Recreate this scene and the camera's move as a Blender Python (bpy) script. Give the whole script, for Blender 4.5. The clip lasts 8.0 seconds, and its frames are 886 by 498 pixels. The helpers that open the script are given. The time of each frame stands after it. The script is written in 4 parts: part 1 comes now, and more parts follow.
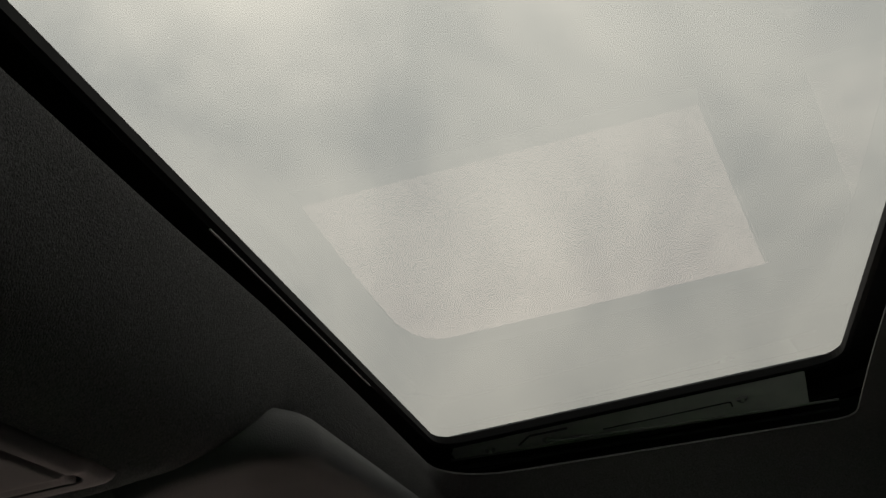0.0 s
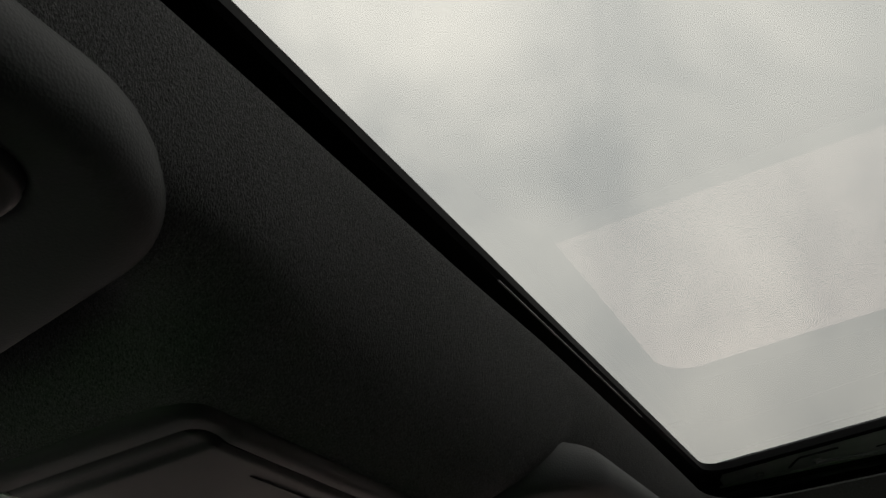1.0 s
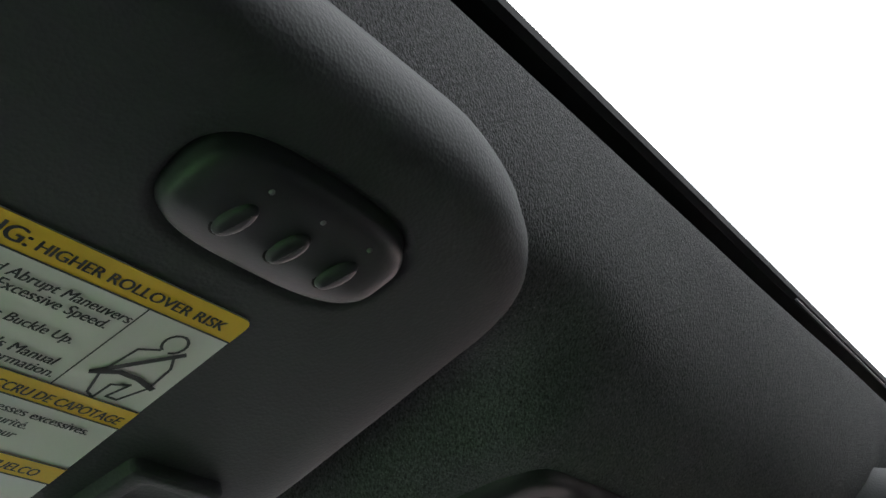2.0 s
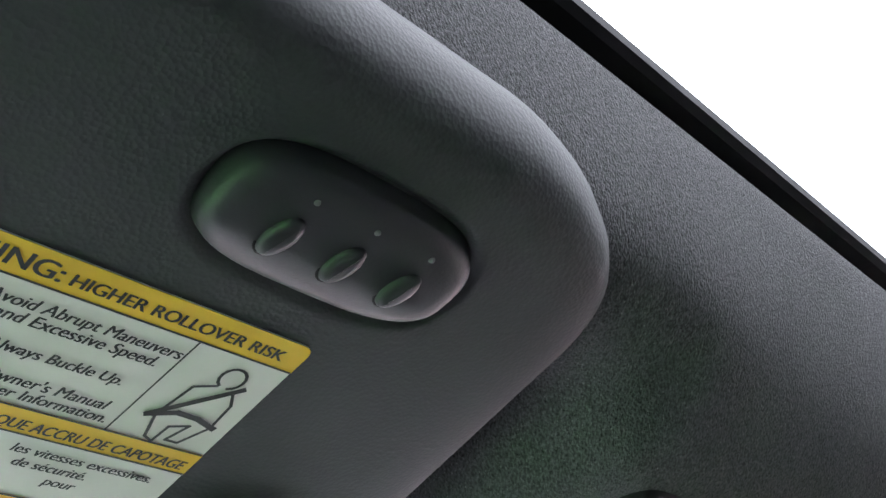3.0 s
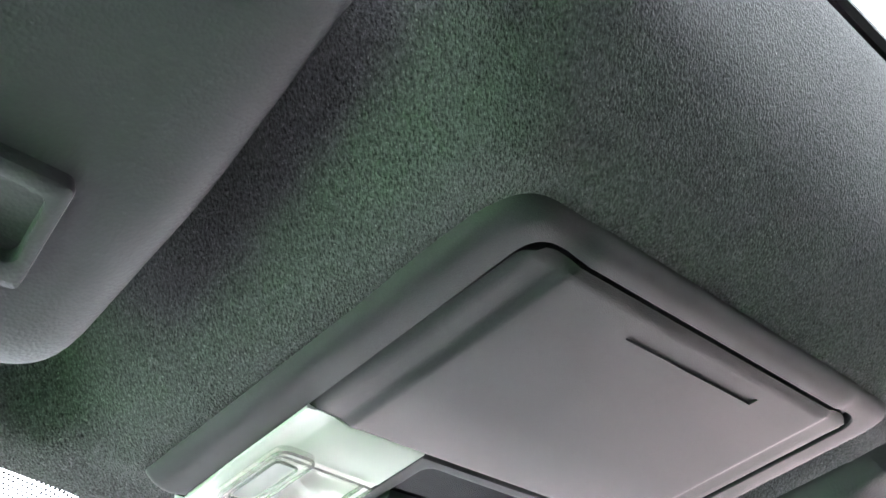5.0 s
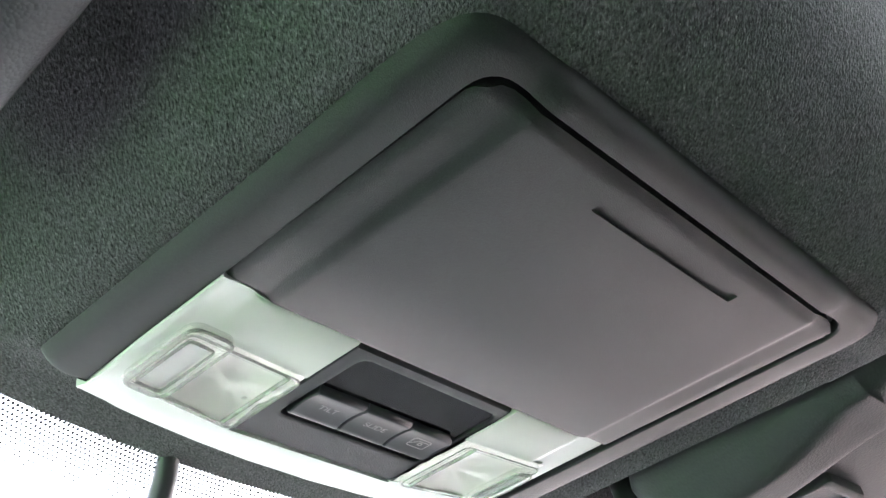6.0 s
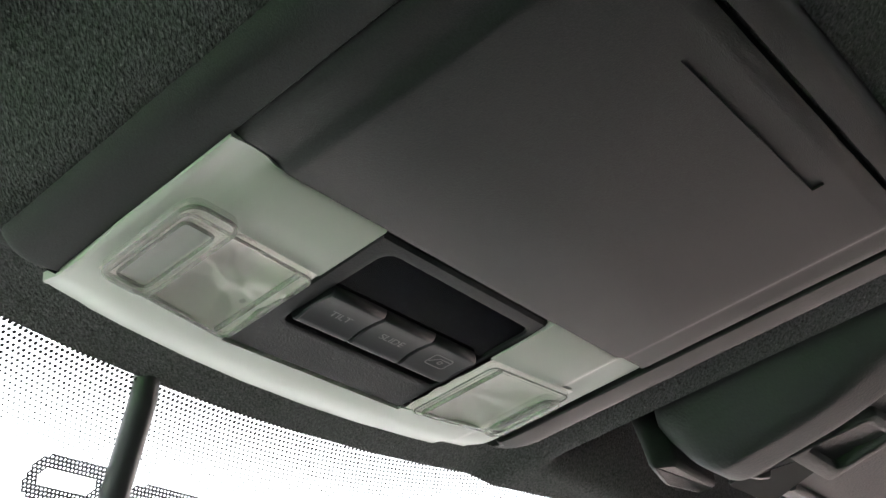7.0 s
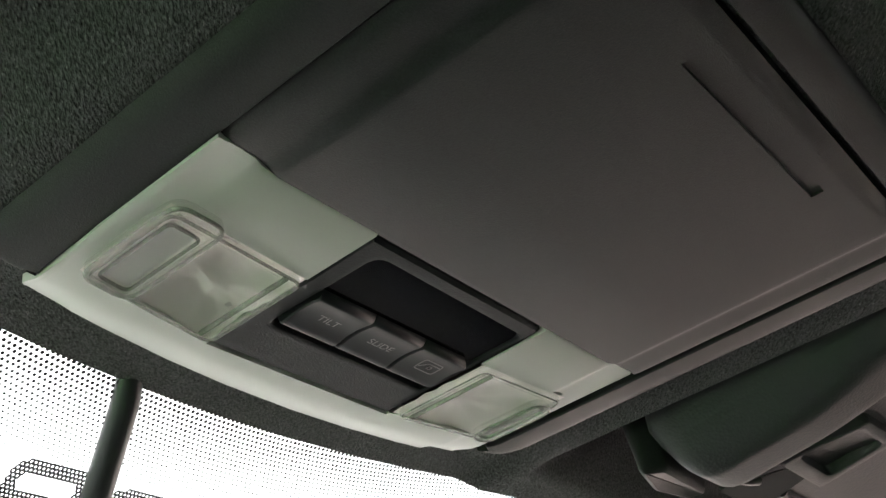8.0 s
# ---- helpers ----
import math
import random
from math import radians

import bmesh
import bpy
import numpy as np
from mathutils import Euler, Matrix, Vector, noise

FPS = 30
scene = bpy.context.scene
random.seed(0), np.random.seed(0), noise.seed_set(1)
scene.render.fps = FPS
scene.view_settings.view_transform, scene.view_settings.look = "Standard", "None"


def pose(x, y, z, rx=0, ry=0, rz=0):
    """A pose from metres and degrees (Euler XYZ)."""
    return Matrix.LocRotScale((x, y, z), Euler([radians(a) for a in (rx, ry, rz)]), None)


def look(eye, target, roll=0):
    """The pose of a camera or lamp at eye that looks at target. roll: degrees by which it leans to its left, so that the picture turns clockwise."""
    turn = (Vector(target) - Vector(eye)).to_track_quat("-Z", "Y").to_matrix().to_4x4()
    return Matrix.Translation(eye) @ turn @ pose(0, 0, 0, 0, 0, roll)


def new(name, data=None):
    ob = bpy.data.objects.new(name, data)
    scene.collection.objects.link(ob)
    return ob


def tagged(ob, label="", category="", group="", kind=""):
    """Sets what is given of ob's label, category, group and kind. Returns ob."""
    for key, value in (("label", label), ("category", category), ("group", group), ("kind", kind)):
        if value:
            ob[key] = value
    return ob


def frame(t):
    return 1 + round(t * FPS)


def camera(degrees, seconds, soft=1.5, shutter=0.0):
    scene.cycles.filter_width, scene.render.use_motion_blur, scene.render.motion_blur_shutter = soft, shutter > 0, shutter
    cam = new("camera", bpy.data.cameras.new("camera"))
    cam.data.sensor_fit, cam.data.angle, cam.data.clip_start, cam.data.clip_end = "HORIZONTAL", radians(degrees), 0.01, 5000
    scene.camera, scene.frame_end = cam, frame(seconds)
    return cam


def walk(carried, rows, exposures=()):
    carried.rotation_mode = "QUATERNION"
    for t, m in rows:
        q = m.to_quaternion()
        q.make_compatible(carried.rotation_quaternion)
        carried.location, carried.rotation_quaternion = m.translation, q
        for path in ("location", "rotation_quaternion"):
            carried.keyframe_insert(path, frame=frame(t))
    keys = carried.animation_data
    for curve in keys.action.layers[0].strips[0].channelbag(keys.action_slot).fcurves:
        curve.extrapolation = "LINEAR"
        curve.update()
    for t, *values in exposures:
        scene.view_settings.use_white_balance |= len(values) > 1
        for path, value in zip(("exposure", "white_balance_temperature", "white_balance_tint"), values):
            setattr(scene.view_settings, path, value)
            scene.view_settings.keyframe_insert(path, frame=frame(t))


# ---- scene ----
cam = camera(44.9, 8.0)
# t, eye x, y, z in metres (x to the car's right, y ahead, z up), turn about x, y, z in degrees
PATH = [
    (0, -0.3771, -0.3727, 1.3461, 116.22, 8.83, -76.55),
    (0.5, -0.4030, -0.3741, 1.3425, 117.46, 8.35, -69.97),
    (1, -0.4248, -0.3489, 1.3348, 120.18, 8.34, -64.04),
    (1.5, -0.4411, -0.3115, 1.3316, 123.66, 10.45, -58.08),
    (2, -0.4351, -0.2726, 1.3617, 124.63, 11.31, -53.84),
    (2.2, -0.4233, -0.2631, 1.3709, 125.72, 11.11, -52.12),
    (3.3, -0.4037, -0.2647, 1.3700, 128.74, 11.04, -45.77),
    (3.5, -0.3828, -0.2665, 1.3589, 130.14, 9.56, -44.81),
    (4, -0.3528, -0.2587, 1.3379, 131.08, 10.90, -42.93),
    (4.5, -0.3213, -0.2476, 1.3220, 130.69, 9.18, -43.98),
    (5, -0.2905, -0.2271, 1.3156, 129.59, 8.30, -44.62),
    (5.2, -0.2765, -0.2215, 1.3162, 128.04, 7.28, -45.03),
    (6.3, -0.2389, -0.1856, 1.3196, 126.63, 7.94, -48.01),
    (6.5, -0.2348, -0.1756, 1.3199, 126.16, 8.46, -48.92),
    (7, -0.2187, -0.1406, 1.3325, 125.35, 8.43, -49.71),
    (7.5, -0.2092, -0.1329, 1.3407, 125.39, 8.70, -50.31),
    (8, -0.2160, -0.1375, 1.3387, 124.93, 8.43, -50.65),
]
EXPOSURES = [
    (0.0, -0.06, 6900, 8), (0.5, 0.0, 6850, 8), (1.0, 0.06, 6700, 9), (1.5, 0.5, 6450, 9), (2.0, 1.95, 6100, 12), (3.5, 3.26, 5740, 18.5), (4.0, 3.42, 5700, 19),
    (4.5, 4.14, 5750, 12.5), (5.2, 4.38, 5850, 10.5), (6.5, 3.38, 6000, 9), (7.0, 2.76, 6300, 8), (8.0, 2.5, 6550, 7),
]
walk(cam, [(t, pose(x, y, z, rx, ry, rz)) for t, x, y, z, rx, ry, rz in PATH], EXPOSURES)

# ---- light: an overcast day outside the parked car ----
world = bpy.data.worlds.new("overcast_sky")
scene.world = world
world.use_nodes = True
wn, wl = world.node_tree.nodes, world.node_tree.links
wn.clear()
SUN_UP, SUN_ROUND = radians(48), radians(200)
w_sky = wn.new("ShaderNodeTexSky")
w_sky.sky_type, w_sky.sun_disc, w_sky.sun_elevation, w_sky.sun_rotation = "NISHITA", False, SUN_UP, SUN_ROUND
w_dim = wn.new("ShaderNodeVectorMath")
w_dim.operation = "SCALE"
w_dim.inputs["Scale"].default_value = 0.12
wl.new(w_sky.outputs[0], w_dim.inputs[0])
w_noise = wn.new("ShaderNodeTexNoise")
w_noise.inputs["Scale"].default_value, w_noise.inputs["Detail"].default_value = 3.2, 5.0
w_noise.inputs["Roughness"].default_value, w_noise.inputs["Distortion"].default_value = 0.5, 0.4
w_co = wn.new("ShaderNodeTexCoord")
wl.new(w_co.outputs["Generated"], w_noise.inputs["Vector"])
w_ramp = wn.new("ShaderNodeValToRGB")
w_ramp.color_ramp.elements[0].position, w_ramp.color_ramp.elements[0].color = 0.32, (0.58, 0.60, 0.61, 1)
w_ramp.color_ramp.elements[1].position, w_ramp.color_ramp.elements[1].color = 0.70, (1.06, 1.05, 1.02, 1)
wl.new(w_noise.outputs[0], w_ramp.inputs[0])
w_mix = wn.new("ShaderNodeMixRGB")
w_mix.inputs[0].default_value = 0.9
wl.new(w_dim.outputs[0], w_mix.inputs[1])
wl.new(w_ramp.outputs[0], w_mix.inputs[2])
w_bg = wn.new("ShaderNodeBackground")
w_bg.inputs["Strength"].default_value = 1.45
# an overcast sky is three times as bright overhead as at the horizon
w_xyz, w_rise, w_grad = wn.new("ShaderNodeSeparateXYZ"), wn.new("ShaderNodeMath"), wn.new("ShaderNodeVectorMath")
wl.new(w_co.outputs["Generated"], w_xyz.inputs[0])
w_rise.operation, w_grad.operation = "MULTIPLY_ADD", "SCALE"
wl.new(w_xyz.outputs["Z"], w_rise.inputs[0])
w_rise.inputs[1].default_value, w_rise.inputs[2].default_value = 0.667, 0.333
w_rise.use_clamp = True
wl.new(w_mix.outputs[0], w_grad.inputs[0])
wl.new(w_rise.outputs[0], w_grad.inputs["Scale"])
wl.new(w_grad.outputs[0], w_bg.inputs[0])
w_out = wn.new("ShaderNodeOutputWorld")
wl.new(w_bg.outputs[0], w_out.inputs[0])

sun = new("sun", bpy.data.lights.new("sun", "SUN"))
sun.data.energy, sun.data.angle, sun.data.color = 1.5, radians(20), (1.0, 0.96, 0.9)
sun.matrix_world = look((6, 8, 12), (0, 0, 0))


# ---- materials ----
def material(name, colour, rough=0.6, metal=0.0, grain=0.0, grain_size=0.001, bump=0.0, bump_size=0.001, stain=0.08, stain_size=0.05, sheen=0.0, spec=0.5, voronoi=False):
    """A surface with two scales of variation: fine grain and broad stains, and a fine relief. Sizes are in metres."""
    m = bpy.data.materials.new(name)
    m.use_nodes = True
    n, l = m.node_tree.nodes, m.node_tree.links
    b = n["Principled BSDF"]
    co = n.new("ShaderNodeTexCoord")

    def tex(size, detail):
        t = n.new("ShaderNodeTexNoise")
        t.inputs["Scale"].default_value, t.inputs["Detail"].default_value = 1.0 / size, detail
        l.new(co.outputs["Object"], t.inputs["Vector"])
        return t

    broad, fine = tex(stain_size, 3), tex(grain_size, 2)
    add = n.new("ShaderNodeMath")
    add.operation = "MULTIPLY_ADD"
    l.new(broad.outputs[0], add.inputs[0])
    add.inputs[1].default_value, add.inputs[2].default_value = 2 * stain, 1 - stain
    add2 = n.new("ShaderNodeMath")
    add2.operation = "MULTIPLY_ADD"
    l.new(fine.outputs[0], add2.inputs[0])
    add2.inputs[1].default_value = 2 * grain
    l.new(add.outputs[0], add2.inputs[2])
    sub = n.new("ShaderNodeMath")
    sub.operation = "SUBTRACT"
    l.new(add2.outputs[0], sub.inputs[0])
    sub.inputs[1].default_value = grain
    hue = n.new("ShaderNodeVectorMath")
    hue.operation = "SCALE"
    hue.inputs[0].default_value = colour
    l.new(sub.outputs[0], hue.inputs["Scale"])
    l.new(hue.outputs[0], b.inputs["Base Color"])
    r = n.new("ShaderNodeMath")
    r.operation = "MULTIPLY_ADD"
    l.new(broad.outputs[0], r.inputs[0])
    r.inputs[1].default_value, r.inputs[2].default_value = 0.16, rough - 0.08
    l.new(r.outputs[0], b.inputs["Roughness"])
    b.inputs["Metallic"].default_value = metal
    b.inputs["Specular IOR Level"].default_value = spec
    if sheen:
        b.inputs["Sheen Weight"].default_value, b.inputs["Sheen Roughness"].default_value = sheen, 0.5
    if bump:
        if voronoi:
            v = n.new("ShaderNodeTexVoronoi")
            v.feature = "F1"
            v.inputs["Scale"].default_value = 1.0 / bump_size
            l.new(co.outputs["Object"], v.inputs["Vector"])
            source = v.outputs["Distance"]
        else:
            source = tex(bump_size, 3).outputs[0]
        bp = n.new("ShaderNodeBump")
        bp.inputs["Strength"].default_value, bp.inputs["Distance"].default_value = bump, bump_size * 0.5
        l.new(source, bp.inputs["Height"])
        l.new(bp.outputs[0], b.inputs["Normal"])
    return m


def knit(name, colour):
    """A brushed knit: broken ribs about a millimetre apart along the cloth's bias, a fuzz of loops over them, and pale stray fibres."""
    m = bpy.data.materials.new(name)
    m.use_nodes = True
    n, l = m.node_tree.nodes, m.node_tree.links
    b = n["Principled BSDF"]
    co, turn = n.new("ShaderNodeTexCoord"), n.new("ShaderNodeMapping")
    turn.inputs["Rotation"].default_value = (0, 0, radians(-44))
    l.new(co.outputs["Object"], turn.inputs["Vector"])

    def tex(size, detail, source=turn.outputs[0]):
        scale = n.new("ShaderNodeVectorMath")
        scale.operation = "DIVIDE"
        scale.inputs[1].default_value = size
        l.new(source, scale.inputs[0])
        t = n.new("ShaderNodeTexNoise")
        t.inputs["Scale"].default_value, t.inputs["Detail"].default_value = 1.0, detail
        l.new(scale.outputs[0], t.inputs["Vector"])
        return t.outputs[0]

    def sum_of(a, gain, c):
        node = n.new("ShaderNodeMath")
        node.operation = "MULTIPLY_ADD"
        l.new(a, node.inputs[0])
        node.inputs[1].default_value = gain
        if isinstance(c, float):
            node.inputs[2].default_value = c
        else:
            l.new(c, node.inputs[2])
        return node.outputs[0]

    rib, fuzz, broad = tex((0.0017, 0.00062, 0.0013), 2), tex((0.00095, 0.0008, 0.0009), 2), tex((0.03, 0.03, 0.03), 3)
    stray = n.new("ShaderNodeMapRange")
    stray.inputs["From Min"].default_value, stray.inputs["From Max"].default_value, stray.inputs["To Max"].default_value = 0.66, 0.80, 1.6
    l.new(tex((0.0013, 0.0006, 0.0007), 1), stray.inputs["Value"])
    tone = sum_of(stray.outputs[0], 1.0, sum_of(rib, 2.1, sum_of(fuzz, 1.7, sum_of(broad, 0.22, -1.01))))
    hue = n.new("ShaderNodeVectorMath")
    hue.operation = "SCALE"
    hue.inputs[0].default_value = colour
    l.new(tone, hue.inputs["Scale"])
    l.new(hue.outputs[0], b.inputs["Base Color"])
    b.inputs["Roughness"].default_value, b.inputs["Specular IOR Level"].default_value = 0.92, 0.12
    b.inputs["Sheen Weight"].default_value, b.inputs["Sheen Roughness"].default_value = 0.05, 0.5
    bp = n.new("ShaderNodeBump")
    bp.inputs["Strength"].default_value, bp.inputs["Distance"].default_value = 0.9, 0.0007
    l.new(sum_of(rib, 0.8, fuzz), bp.inputs["Height"])
    l.new(bp.outputs[0], b.inputs["Normal"])
    return m


def glass(name, colour, rough=0.0, ior=1.5):
    m = bpy.data.materials.new(name)
    m.use_nodes = True
    b = m.node_tree.nodes["Principled BSDF"]
    b.inputs["Base Color"].default_value = (*colour, 1)
    b.inputs["Roughness"].default_value, b.inputs["IOR"].default_value = rough, ior
    b.inputs["Transmission Weight"].default_value = 1.0
    return m


FABRIC = knit("headliner_knit", (0.070, 0.0705, 0.0735))
VINYL = material("grained_vinyl", (0.0460, 0.0480, 0.0510), 0.6, grain=0.06, grain_size=0.002, bump=0.22, bump_size=0.0012, stain=0.06, spec=0.25, voronoi=True)
PLASTIC = material("textured_grey_plastic", (0.0166, 0.0184, 0.0190), 0.52, grain=0.5, grain_size=0.0006, bump=0.6, bump_size=0.00045, stain=0.09, spec=0.28)
TRIM = material("dark_trim_plastic", (0.0105, 0.0115, 0.0142), 0.55, grain=0.45, grain_size=0.0008, bump=0.55, bump_size=0.0007, stain=0.22, stain_size=0.01, spec=0.24)
POD = material("satin_pod_plastic", (0.029, 0.030, 0.034), 0.42, grain=0.06, grain_size=0.0008, bump=0.12, bump_size=0.0009, stain=0.06, spec=0.5)
KEY = material("satin_key_plastic", (0.0145, 0.0165, 0.0205), 0.4, grain=0.05, bump=0.05, stain=0.05, spec=0.3)
PALE = material("pale_grey_plastic", (0.60, 0.605, 0.585), 0.5, grain=0.02, grain_size=0.0008, bump=0.05, bump_size=0.0008, stain=0.03)
DIFFUSER = material("milky_lamp_diffuser", (0.93, 0.875, 0.88), 0.45, grain=0.02, stain=0.08, stain_size=0.012, bump=0.2, bump_size=0.006)
SWITCH = material("frosted_switch_grey", (0.42, 0.41, 0.42), 0.4, grain=0.05, stain=0.1, stain_size=0.01)
# near-black that stands for the shade inside gaps, slots and recesses
BLACK = material("gap_shade_black", (0.006, 0.006, 0.006), 0.9, stain=0.1)
GLOSS = material("gloss_black_display", (0.0025, 0.0025, 0.0045), 0.15, stain=0.05, spec=0.06)
RUBBER = material("black_rubber_seal", (0.006, 0.006, 0.007), 0.7, grain=0.1, stain=0.15, stain_size=0.02, spec=0.12)
PLATE = material("dark_grey_guide_plate", (0.36, 0.36, 0.37), 0.5, stain=0.2, stain_size=0.02, spec=0.3)
METAL = material("dark_anodised_rail", (0.14, 0.14, 0.145), 0.5, metal=0.2, stain=0.15, stain_size=0.02)
BRIGHT = material("worn_grey_rod", (0.12, 0.12, 0.12), 0.4, metal=0.3, stain=0.1, stain_size=0.02)
SILVER = material("lamp_reflector", (0.84, 0.80, 0.78), 0.3, metal=0.3, stain=0.12, stain_size=0.012, bump=0.3, bump_size=0.010)
YELLOW = material("label_yellow", (0.86, 0.52, 0.016), 0.45, grain=0.02, stain=0.03, stain_size=0.02)
WHITE = material("label_white", (0.77, 0.735, 0.70), 0.45, grain=0.02, stain=0.03, stain_size=0.02)
INK = material("label_ink", (0.02, 0.02, 0.02), 0.5, stain=0.05)
PRINT = material("faint_key_print", (0.16, 0.16, 0.165), 0.5, stain=0.05)
FRIT = material("windshield_frit", (0.012, 0.012, 0.013), 0.6, stain=0.05)
CABIN = material("grey_cabin_trim", (0.035, 0.0345, 0.034), 0.8, grain=0.2, grain_size=0.002, stain=0.15, stain_size=0.1)
DASH = material("grey_dashboard", (0.06, 0.058, 0.058), 0.8, grain=0.1, grain_size=0.002, stain=0.1, stain_size=0.1)
CARPET = material("grey_carpet", (0.035, 0.033, 0.032), 0.95, grain=0.1, grain_size=0.004, stain=0.2, stain_size=0.15)
PAINT = material("dark_car_paint", (0.04, 0.045, 0.05), 0.3, stain=0.05, stain_size=0.3)
ROOF_GLASS = bpy.data.materials.new("tinted_roof_glass")
ROOF_GLASS.use_nodes = True
rn, rl = ROOF_GLASS.node_tree.nodes, ROOF_GLASS.node_tree.links
r_clear, r_shine, r_fresnel, r_part, r_mix = rn.new("ShaderNodeBsdfTransparent"), rn.new("ShaderNodeBsdfGlossy"), rn.new("ShaderNodeFresnel"), rn.new("ShaderNodeMath"), rn.new("ShaderNodeMixShader")
r_clear.inputs[0].default_value = (0.90, 0.893, 0.865, 1)
r_shine.inputs["Roughness"].default_value, r_fresnel.inputs["IOR"].default_value = 0.0, 1.5
r_part.operation = "MULTIPLY"
r_part.inputs[1].default_value = 1.15
rl.new(r_fresnel.outputs[0], r_part.inputs[0])
rl.new(r_part.outputs[0], r_mix.inputs[0])
rl.new(r_clear.outputs[0], r_mix.inputs[1])
rl.new(r_shine.outputs[0], r_mix.inputs[2])
rl.new(r_mix.outputs[0], rn["Material Output"].inputs["Surface"])
ROOF_TINT = bpy.data.materials.new("roof_glass_tint")
ROOF_TINT.use_nodes = True
tint = ROOF_TINT.node_tree.nodes.new("ShaderNodeBsdfTransparent")
tint.inputs[0].default_value = (0.90, 0.893, 0.865, 1)
ROOF_TINT.node_tree.links.new(tint.outputs[0], ROOF_TINT.node_tree.nodes["Material Output"].inputs["Surface"])
PRIVACY = glass("dark_privacy_glass", (0.28, 0.285, 0.28))
CLEAR = glass("clear_window_glass", (0.87, 0.88, 0.87))


def clear_plastic(name, colour, body, rough):
    """Thin moulded plastic: mostly see-through, with a glossy body; body: how much of it is seen."""
    m = bpy.data.materials.new(name)
    m.use_nodes = True
    n, l = m.node_tree.nodes, m.node_tree.links
    clear, mix, skin = n.new("ShaderNodeBsdfTransparent"), n.new("ShaderNodeMixShader"), n["Principled BSDF"]
    clear.inputs[0].default_value = (0.95, 0.955, 0.945, 1)
    skin.inputs["Base Color"].default_value = (*colour, 1)
    skin.inputs["Roughness"].default_value, skin.inputs["Specular IOR Level"].default_value = rough, 0.8
    mix.inputs[0].default_value = body
    l.new(clear.outputs[0], mix.inputs[1])
    l.new(skin.outputs[0], mix.inputs[2])
    l.new(mix.outputs[0], n["Material Output"].inputs["Surface"])
    return m


LENS = clear_plastic("thin_clear_lens", (0.93, 0.90, 0.895), 0.20, 0.05)
# the dark that refraction gives clear edges is put into this grey
RIM = clear_plastic("clear_moulded_rim", (0.34, 0.335, 0.33), 0.5, 0.03)

GROUND = bpy.data.materials.new("tinted_bounce_ground")
GROUND.use_nodes = True
gn, gl = GROUND.node_tree.nodes, GROUND.node_tree.links
g_co = gn.new("ShaderNodeTexCoord")
g_noise = gn.new("ShaderNodeTexNoise")
g_noise.inputs["Scale"].default_value, g_noise.inputs["Detail"].default_value = 6.0, 6
gl.new(g_co.outputs["Object"], g_noise.inputs["Vector"])
g_sep = gn.new("ShaderNodeSeparateXYZ")
gl.new(g_co.outputs["Object"], g_sep.inputs[0])


def ground_test(axis, over):
    node = gn.new("ShaderNodeMath")
    node.operation = "GREATER_THAN"
    gl.new(g_sep.outputs[axis], node.inputs[0])
    node.inputs[1].default_value = over
    return node.outputs[0]


def ground_colour(dark, light):
    node = gn.new("ShaderNodeValToRGB")
    node.color_ramp.elements[0].color, node.color_ramp.elements[1].color = (*dark, 1), (*light, 1)
    gl.new(g_noise.outputs[0], node.inputs[0])
    return node.outputs[0]


def ground_mix(choice, first, second):
    node = gn.new("ShaderNodeMixRGB")
    gl.new(choice, node.inputs[0])
    gl.new(first, node.inputs[1])
    gl.new(second, node.inputs[2])
    return node.outputs[0]


# asphalt under the car; unseen beyond it, lawn green on the driver's side and brick pink on the other, toned to bounce
# tinted light in
g_green_bounce, g_pink_bounce, g_tar = ground_colour((0.045, 0.21, 0.028), (0.095, 0.32, 0.052)), ground_colour((0.555, 0.415, 0.39), (0.765, 0.60, 0.565)), ground_colour((0.045, 0.045, 0.045), (0.08, 0.08, 0.08))
g_left = ground_mix(ground_test("X", -2.3), g_green_bounce, g_tar)
g_all = ground_mix(ground_test("X", 1.8), g_left, g_pink_bounce)
gl.new(g_all, gn["Principled BSDF"].inputs["Base Color"])
gn["Principled BSDF"].inputs["Roughness"].default_value = 0.9


# ---- shapes ----
ZC = 1.5  # height of the overhead console's face above the ground


def part(name, bm, mat, parent=None, label="", smooth=False, sharp=38):
    """Links a bmesh as one mesh object, under a thing or part if given."""
    bmesh.ops.recalc_face_normals(bm, faces=bm.faces[:])
    me = bpy.data.meshes.new(name)
    bm.to_mesh(me)
    bm.free()
    me.materials.append(mat)
    if smooth:
        me.shade_smooth()
        me.set_sharp_from_angle(angle=radians(sharp))
    ob = new(name, me)
    if parent:
        ob.parent = parent
    return tagged(ob, label)


def thing(name, label, category, group="", m=None):
    ob = new(name)
    ob.empty_display_size = 0.05
    if m:
        ob.matrix_basis = m
    return tagged(ob, label, category, group)


def box(bm, x0, x1, y0, y1, z0, z1, bevel=0.0, m=None, seg=2):
    made = bmesh.ops.create_cube(bm, size=1.0, matrix=(m or Matrix()) @ Matrix.Translation(((x0 + x1) / 2, (y0 + y1) / 2, (z0 + z1) / 2)) @ Matrix.Diagonal((x1 - x0, y1 - y0, z1 - z0, 1)))
    if bevel:
        edges = list({e for v in made["verts"] for e in v.link_edges})
        bmesh.ops.bevel(bm, geom=edges, offset=bevel, segments=seg, profile=0.6, affect="EDGES")
    return bm


def boxed(*args, **more):
    return box(bmesh.new(), *args, **more)


